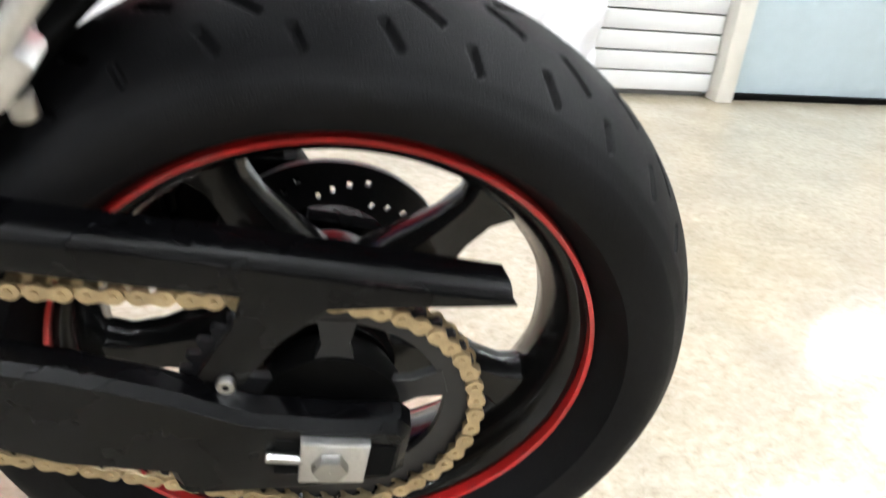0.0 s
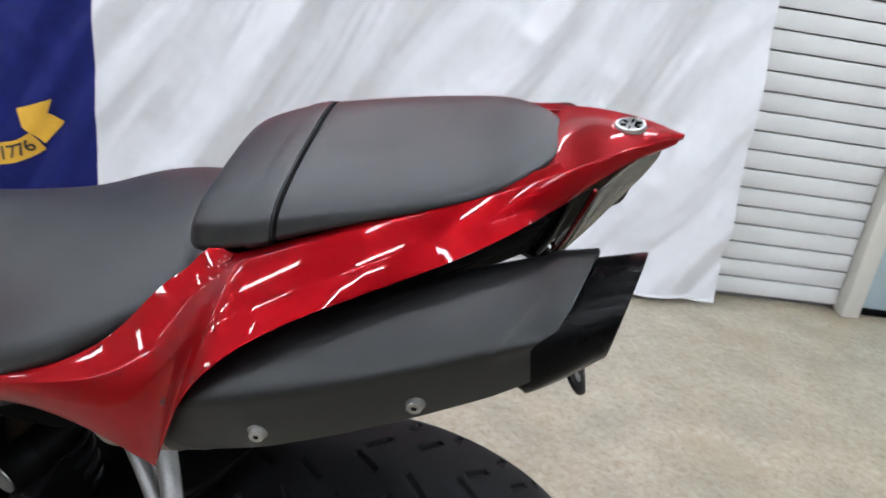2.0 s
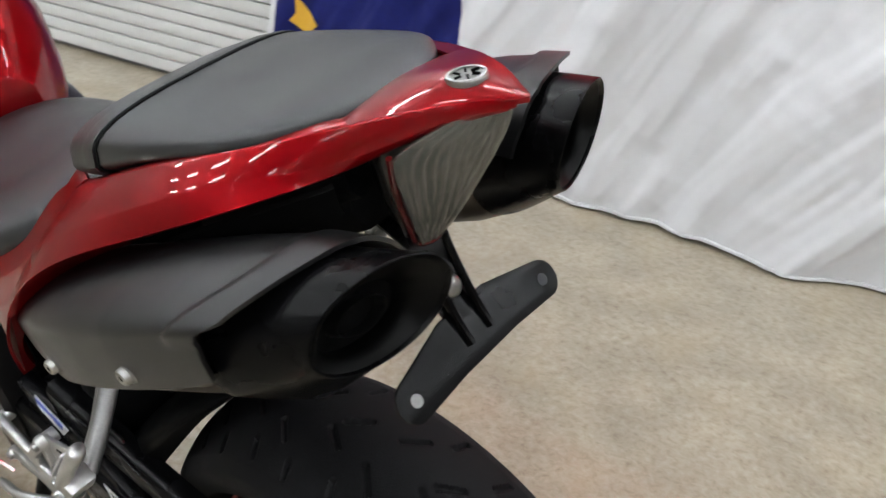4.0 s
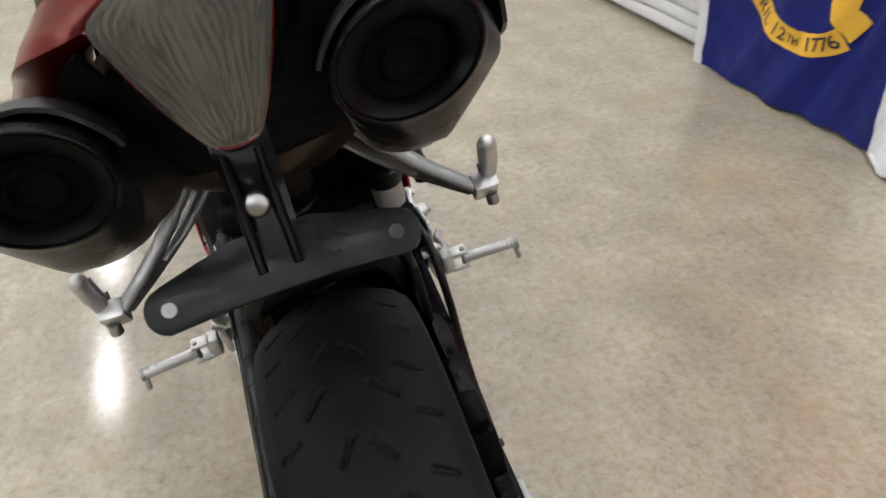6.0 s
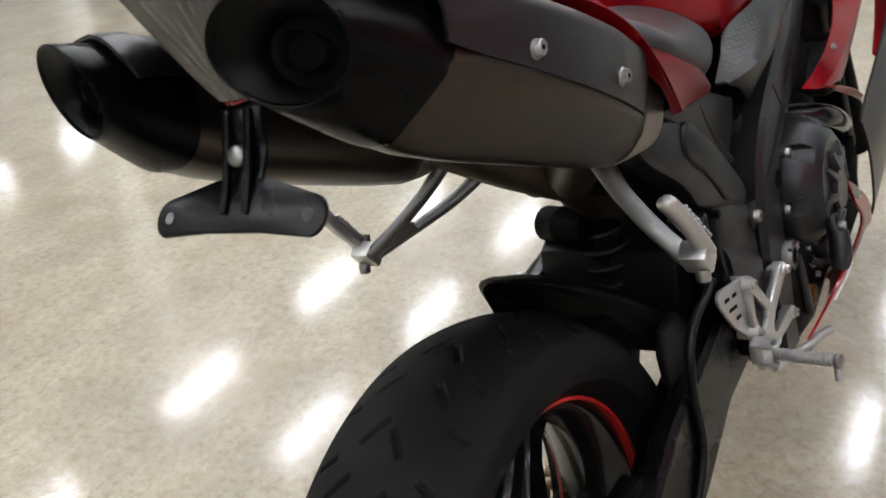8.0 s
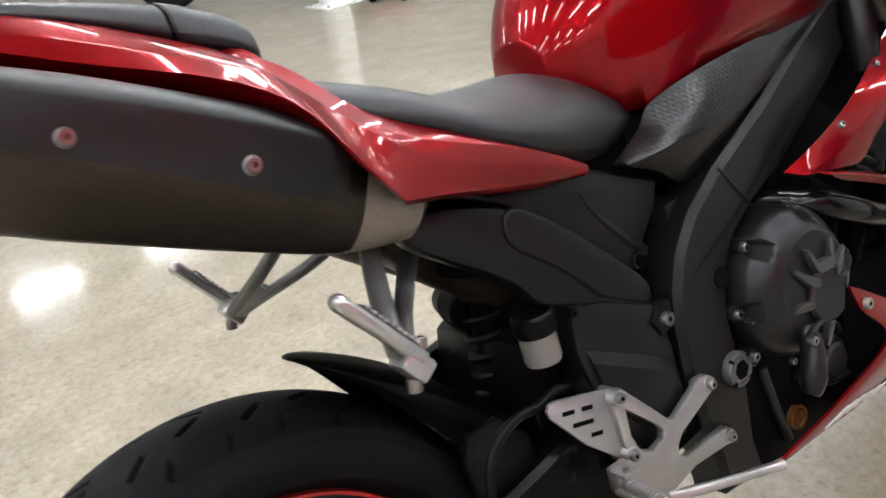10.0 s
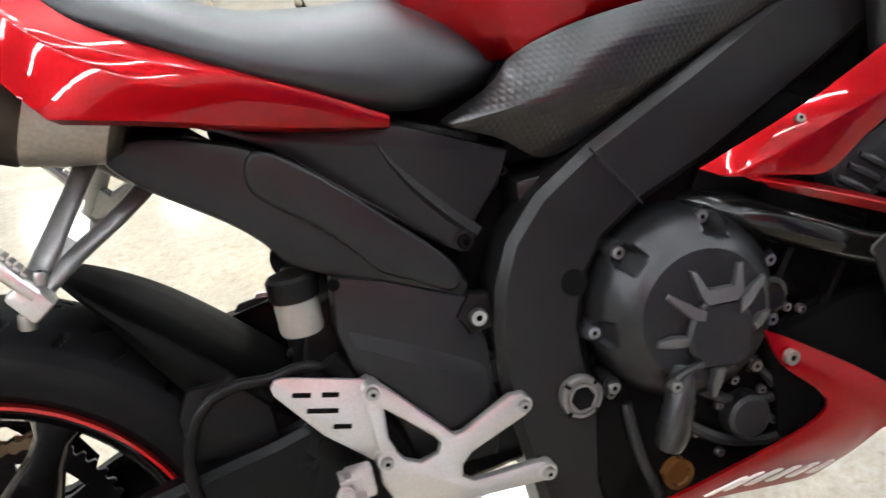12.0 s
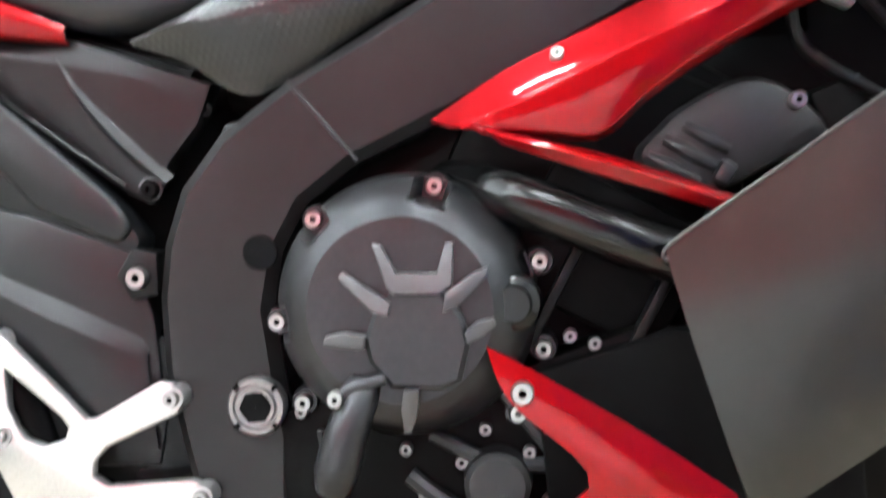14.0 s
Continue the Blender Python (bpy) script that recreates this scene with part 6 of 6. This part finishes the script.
part("tyre_guard", prism([(0.140, 0.318), (0.150, 0.372), (0.215, 0.408), (0.330, 0.430), (0.400, 0.430), (0.400, 0.320), (0.250, 0.300)], -0.1045, -0.0840, 0.002), M_DARK, bike, "black guard between tyre and arm")
part("fluid_reservoir", lathe([(0.0005, 0.0), (0.019, 0.0), (0.0205, 0.004), (0.0205, 0.034), (0.0005, 0.034)], 28, axis="z", c=(0.350, -0.118, 0.533)), M_RES, bike, "milky rear brake fluid cup")
part("reservoir_cap", lathe([(0.0005, 0.0), (0.022, 0.0), (0.0235, 0.003), (0.0235, 0.020), (0.020, 0.023), (0.0005, 0.023)], 24, axis="z", c=(0.350, -0.118, 0.566)), M_BLACK, bike, "black screw cap")
part("brake_hose", tube([(0.375, -0.13, 0.485), (0.345, -0.135, 0.505), (0.311, -0.14, 0.504), (0.282, -0.142, 0.507), (0.255, -0.142, 0.499), (0.234, -0.142, 0.476), (0.222, -0.142, 0.431), (0.221, -0.142, 0.36), (0.17, -0.14, 0.30)], 0.0055, 10, 6), M_BLACK, bike, "black rubber brake hose")
part("master_cylinder", tube([(0.365, -0.135, 0.505), (0.405, -0.14, 0.42), (0.42, -0.14, 0.36)], [0.012, 0.014, 0.010], 12, 4), M_DARK, bike, "black rear brake cylinder")
part("shock", tube([(0.36, 0.0, 0.44), (0.38, 0.0, 0.62)], 0.020, 16, 2), M_DARK, bike, "black rear shock body")
part("spring", tube([(0.36 + 0.02 * k / 48 + 0.029 * math.cos(k * math.pi / 4), 0.029 * math.sin(k * math.pi / 4), 0.44 + 0.0028 * k) for k in range(49)], 0.0055, 8, 2), M_BLACK, bike, "black coil spring")
can_axis = along((0.35, 0.93, -0.05))
res = part("shock_reservoir", lathe([(0.0005, -0.085), (0.022, -0.085), (0.024, -0.08), (0.024, -0.04), (0.0255, -0.038), (0.0255, -0.032), (0.024, -0.03), (0.024, -0.002), (0.022, 0.0), (0.0185, 0.0)], 28, c=(0.388, 0.092, 0.566), turn=can_axis), M_DARK, bike, "black round shock canister")
part("canister_cap", lathe([(0.0005, -0.001), (0.013, -0.001), (0.0175, 0.002), (0.0185, -0.003)], 24, c=(0.388, 0.092, 0.566), turn=can_axis), M_CAST, res, "dull silver end cap")
part("mid_pipe", tube([(0.20, -0.10, 0.77), (0.26, -0.05, 0.71), (0.32, 0.0, 0.66), (0.40, 0.0, 0.58), (0.46, 0.0, 0.45), (0.6, 0, 0.27)], 0.032, 16, 5), M_RUST, bike, "heat-tinted exhaust mid pipe")
part("mid_pipe", tube([(0.20, 0.10, 0.77), (0.26, 0.05, 0.71), (0.32, 0.0, 0.66)], 0.032, 16, 5), M_RUST, bike, "heat-tinted exhaust mid pipe")
part("tail_frame", merge(tube([(0.55, 0.09, 0.66), (0.30, 0.09, 0.77), (0.0, 0.07, 0.93), (-0.1, 0.04, 0.98)], 0.014, 8, 4), tube([(0.55, -0.09, 0.66), (0.30, -0.09, 0.77), (0.0, -0.07, 0.93), (-0.1, -0.04, 0.98)], 0.014, 8, 4)), M_BLACK, bike)

# stickers on the left arm
def sticker(outline, y, mat, parent, label=""):
    return part("sticker", prism(outline, y, y + 0.0008, 0), mat, parent, label)


M_STICK = material("white sticker film", (0.72, 0.74, 0.76), 0.35, vary=0.05, size=20)
M_STICKBLUE = material("blue sticker ink", (0.02, 0.06, 0.42), 0.35, vary=0.08, size=20)
label_ = sticker([(0.268, 0.374), (0.320, 0.392), (0.322, 0.430), (0.274, 0.420)], 0.1375, M_STICK, swing, "white warning sticker with a blue edge")
part("print_bar", prism([(0.268, 0.374), (0.322, 0.392), (0.322, 0.400), (0.270, 0.383)], 0.1383, 0.1388, 0), M_STICKBLUE, label_, "blue printed edge")
for k in range(3):
    part("print_bar", prism([(0.280, 0.393 + 0.008 * k), (0.312, 0.403 + 0.008 * k), (0.312, 0.406 + 0.008 * k), (0.280, 0.396 + 0.008 * k)], 0.1383, 0.1388, 0), M_INK, label_)
label_ = sticker([(0.385, 0.474), (0.445, 0.500), (0.455, 0.470), (0.412, 0.446)], 0.1285, M_STICK, swing, "white and blue sticker on the black brace")
part("print_bar", prism([(0.398, 0.474), (0.446, 0.494), (0.450, 0.482), (0.405, 0.461)], 0.1293, 0.1298, 0), M_STICKBLUE, label_, "blue printed field")

# side stand
stand = part("side_stand", tube([(0.58, 0.10, 0.29), (0.62, 0.145, 0.16), (0.65, 0.178, 0.046)], [0.014, 0.012, 0.011], 10, 4), M_DARK, bike, "black side stand, folded out")
part("stand_foot", box((0.655, 0.182, 0.0415), (0.07, 0.05, 0.008), 0.002, Matrix.Rotation(radians(12.8), 4, "X")), M_DARK, stand)

# front end
FX = 1.33
front = wheel("front_wheel", 0.205, 0.045, 0.035, 0.05, radians(20), 0.016, "gloss black front wheel with red rim tape")
front.location = (FX, 0, 0.30)
part("tyre", tyre(0.299, 0.060, 0.205, 0.045, 0.060, 160, 20, False), M_RUBBER, front, "black front tyre")
for s in (1, -1):
    part("rim_stripe", lathe([(0.200, s * 0.0485), (0.209, s * 0.049), (0.209, s * 0.048), (0.200, s * 0.0475)], 96, closed=True), M_STRIPE, front, "red rim tape")
    part("brake_disc", brake_disc(0.08, 0.15, s * 0.07, 24), M_ALU, front, "drilled steel front disc")
    fork = part("fork_leg", tube([(FX - 0.01, s * 0.105, 0.28), (FX - 0.12, s * 0.105, 0.52)], 0.028, 16, 2), M_DARK, bike, "black fork leg")
    part("stanchion", tube([(FX - 0.12, s * 0.105, 0.52), (FX - 0.28, s * 0.105, 0.86)], 0.0215, 16, 2), M_STEEL, fork)
    bar_ = part("handlebar", tube([(1.10, s * 0.12, 0.86), (1.06, s * 0.22, 0.85), (1.00, s * 0.34, 0.83)], 0.012, 12, 4), M_DARK, bike, "black clip-on handlebar")
    part("grip", tube([(1.045, s * 0.25, 0.845), (1.0, s * 0.345, 0.829)], 0.017, 14, 2), M_RUBBER, bar_, "black rubber grip")
    part("lever", tube([(1.09, s * 0.20, 0.855), (1.10, s * 0.28, 0.845), (1.06, s * 0.37, 0.835)], 0.006, 8, 4), M_ALU, bar_)
    part("nose_fairing", sheet([[(1.15, s * 0.20, 0.70), (1.30, s * 0.19, 0.72), (1.45, s * 0.12, 0.76), (1.52, 0.0, 0.79)], [(1.12, s * 0.215, 0.78), (1.28, s * 0.20, 0.83), (1.40, s * 0.12, 0.87), (1.45, 0.0, 0.90)], [(1.14, s * 0.18, 0.84), (1.24, s * 0.17, 0.90), (1.32, s * 0.11, 0.94), (1.36, 0.0, 0.96)]], 0.004, 4, 4), M_RED, bike, "glossy red nose fairing")
    part("side_cowl", sheet([[(0.974, s * 0.196, 0.704), (1.02, s * 0.203, 0.697), (1.09, s * 0.206, 0.700), (1.16, s * 0.204, 0.705)], [(0.979, s * 0.196, 0.745), (1.03, s * 0.205, 0.748), (1.09, s * 0.210, 0.755), (1.15, s * 0.212, 0.765)], [(0.99, s * 0.175, 0.80), (1.04, s * 0.185, 0.81), (1.09, s * 0.192, 0.82), (1.15, s * 0.195, 0.835)]], 0.004, 4, 4), M_RED, bike, "glossy red cowl side beside the tank")
    part("steering_boot", tube([(0.973, s * 0.150, 0.67), (0.976, s * 0.150, 0.72), (0.982, s * 0.146, 0.76), (0.99, s * 0.14, 0.81)], [0.020, 0.022, 0.021, 0.02], 20, 5), M_SHIELD, bike, "black rubber boot at the steering head")
    part("fork_guard", sheet([[(1.16, s * 0.225, 0.66), (1.26, s * 0.2, 0.66), (1.36, s * 0.16, 0.68)], [(1.16, s * 0.23, 0.56), (1.24, s * 0.21, 0.56), (1.30, s * 0.17, 0.58)], [(1.14, s * 0.22, 0.46), (1.19, s * 0.2, 0.48), (1.22, s * 0.17, 0.5)]], 0.004, 3, 3), M_RED, bike, "glossy red front side fairing")
part("front_mudguard", sheet([[(FX + 0.31 * math.cos(radians(q)) , y, 0.30 + (0.31 - 0.25 * y * y / 0.07) * math.sin(radians(q))) for y in (-0.07, -0.04, 0, 0.04, 0.07)] for q in (40, 70, 100, 130, 150)], 0.003, 4, 4), M_RED, bike, "red front mudguard")
part("radiator", box((1.06, 0, 0.48), (0.04, 0.30, 0.24), 0.006, Matrix.Rotation(radians(-15), 4, "Y")), M_DARK, bike, "black radiator")

# ---- far side of the showroom ----
M_POST = material("white gloss paint", (0.78, 0.78, 0.76), 0.4, vary=0.05, size=5)
M_ROD = material("dull chrome rod", (0.50, 0.46, 0.40), 0.4, 0.8, vary=0.15, size=20)
M_TAN = material("tan plywood", (0.55, 0.38, 0.16), 0.55, vary=0.18, size=9, bump=0.2, bump_size=150)
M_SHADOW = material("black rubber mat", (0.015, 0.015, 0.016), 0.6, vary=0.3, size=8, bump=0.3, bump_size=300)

column = new("column", mesh_of(box((3.28, 5.36, 1.65), (0.17, 0.17, 3.3), 0.008), "column", M_POST))
tagged(column, "white painted square steel column with a base plate", "column", kind="structure")
part("base_plate", box((3.28, 5.36, 0.006), (0.34, 0.34, 0.012), 0.003), M_POST, column)
for dx in (-0.13, 0.13):
    for dy in (-0.13, 0.13):
        bolt(column, (3.28 + dx, 5.36 + dy, 0.016), (0, 0, 1), 0.012)


def floor_jack():
    """A low red trolley on dark castors."""
    j = new("floor_jack")
    tagged(j, "small red trolley jack with black castors on the floor", "trolley jack")
    part("body", merge(box((0, 0.05, 0.075), (0.10, 0.34, 0.05), 0.012), box((0, 0.20, 0.11), (0.07, 0.10, 0.05), 0.012)), M_STRIPE, j, "red pressed-steel body")
    for x in (-0.06, 0.06):
        for y in (-0.10, 0.18):
            part("castor", lathe([(0.006, -0.012), (0.032, -0.012), (0.035, -0.006), (0.035, 0.006), (0.032, 0.012), (0.006, 0.012)], 20, axis="x", c=(x, y, 0.035), closed=True), M_RUBBER, j, "black castor")
    part("saddle", lathe([(0.0005, 0.01), (0.028, 0.01), (0.03, 0.0), (0.03, -0.02)], 16, axis="z", c=(0, -0.06, 0.11)), M_ALU, j)
    part("handle", tube([(0, 0.20, 0.12), (0, 0.55, 0.60)], 0.011, 10, 2), M_ROD, j)
    return j


floor_jack().matrix_world = pose(3.52, 4.86, 0, rz=20)


def tripod(apex, feet):
    t = new("tripod")
    tagged(t, "light metal tripod stand with dark leg clamps", "tripod")
    part("hub", lathe([(0.0005, 0.04), (0.028, 0.04), (0.034, 0.02), (0.034, -0.03), (0.02, -0.04), (0.0005, -0.04)], 16, axis="z", c=apex), M_BLACK, t)
    a = Vector(apex)
    for f in feet:
        f = Vector(f)
        leg = part("leg", tube([a, a.lerp(f, 0.62)], 0.011, 10, 2), M_ROD, t)
        part("lower_tube", tube([a.lerp(f, 0.60), f], 0.0085, 10, 2), M_ROD, leg)
        part("clamp", tube([a.lerp(f, 0.60), a.lerp(f, 0.645)], 0.017, 10, 2), M_BLACK, leg, "black leg clamp")
        part("foot_tip", tube([a.lerp(f, 0.98), f], 0.012, 8, 2), M_RUBBER, leg)
    return t


tripod((0.42, 1.79, 1.0), ((0.83, 2.74, 0.004), (0.34, 2.97, 0.004), (-0.10, 2.86, 0.004)))


def display_platform():
    """A low black platform with rounded corners."""
    p = new("display_platform")
    tagged(p, "low black carpeted display platform with a tan crate on it", "platform")
    line_ = curve2([(-1.2, -0.75), (1.05, -0.75), (1.2, -0.6), (1.2, 0.6), (1.05, 0.75), (-1.2, 0.75)], 4)
    m = Matrix.Rotation(radians(90), 4, "X")
    part("deck", placed(prism(line_, 0.0, 0.16, 0.01), m), M_SHADOW, p, "black carpeted deck")
    return p


plat = display_platform()
plat.matrix_world = pose(-1.35, 7.0, 0.0, rz=-8)


def crate(w, d, h):
    c = new("crate")
    tagged(c, "tan plywood crate standing on the black platform", "crate")
    for s in (1, -1):
        part("side_board", box((0, s * (d / 2 - 0.01), h / 2), (w, 0.02, h), 0.003), M_TAN, c)
        part("end_board", box((s * (w / 2 - 0.01), 0, h / 2), (0.02, d - 0.042, h - 0.004), 0.003), M_TAN, c)
        part("rim_batten", box((0, s * (d / 2 + 0.008), h - 0.03), (w + 0.02, 0.014, 0.05), 0.003), M_TAN, c)
    part("lid", box((0, 0, h + 0.008), (w + 0.03, d + 0.05, 0.016), 0.003), M_TAN, c)
    return c


crate(0.62, 0.42, 0.40).matrix_world = pose(-0.75, 6.75, 0.161, rz=-10)


def wheel_thing(r, w):
    t = new("spare_wheel")
    tagged(t, "black tyre on a dark rim standing on the floor", "wheel")
    part("tyre", lathe([(r * 0.62, -w * 0.4), (r * 0.8, -w * 0.5), (r * 0.95, -w * 0.45), (r, -w * 0.2), (r, w * 0.2), (r * 0.95, w * 0.45), (r * 0.8, w * 0.5), (r * 0.62, w * 0.4)], 48, closed=True), M_RUBBER, t)
    part("rim", lathe([(0.03, -w * 0.3), (r * 0.3, -w * 0.34), (r * 0.6, -w * 0.38), (r * 0.63, -w * 0.4), (r * 0.63, w * 0.4), (r * 0.3, w * 0.34), (0.03, w * 0.3)], 40, closed=True), M_ALU, t)
    return t


wheel_thing(0.30, 0.17).matrix_world = pose(3.75, 5.55, 0.30, rz=35)
wheel_thing(0.31, 0.19).matrix_world = pose(2.75, 7.2, 0.31, rz=-20)


def roller_shutter(x0, x1, h):
    """White shutter of many flat slats between two guides."""
    sh = new("roller_shutter", mesh_of(box(((x0 + x1) / 2, 11.375, h / 2), (x1 - x0, 0.02, h), 0.002), "roller_shutter", M_PAINT))
    tagged(sh, "white slatted roller shutter in the far wall", "shutter", kind="structure")
    me = mesh_of(box((0, 0, 0), (x1 - x0 - 0.1, 0.02, 0.072), 0.006), "slat", M_SLAT)
    for k in range(int(h / 0.08)):
        o = new("slat", me)
        o.parent = sh
        o.location = ((x0 + x1) / 2, 11.355, 0.045 + 0.08 * k)
    for x in (x0, x1):
        part("guide", box((x, 11.36, h / 2), (0.07, 0.07, h), 0.006), M_ALU, sh)
    return sh


roller_shutter(-5.6, -2.0, 2.6)
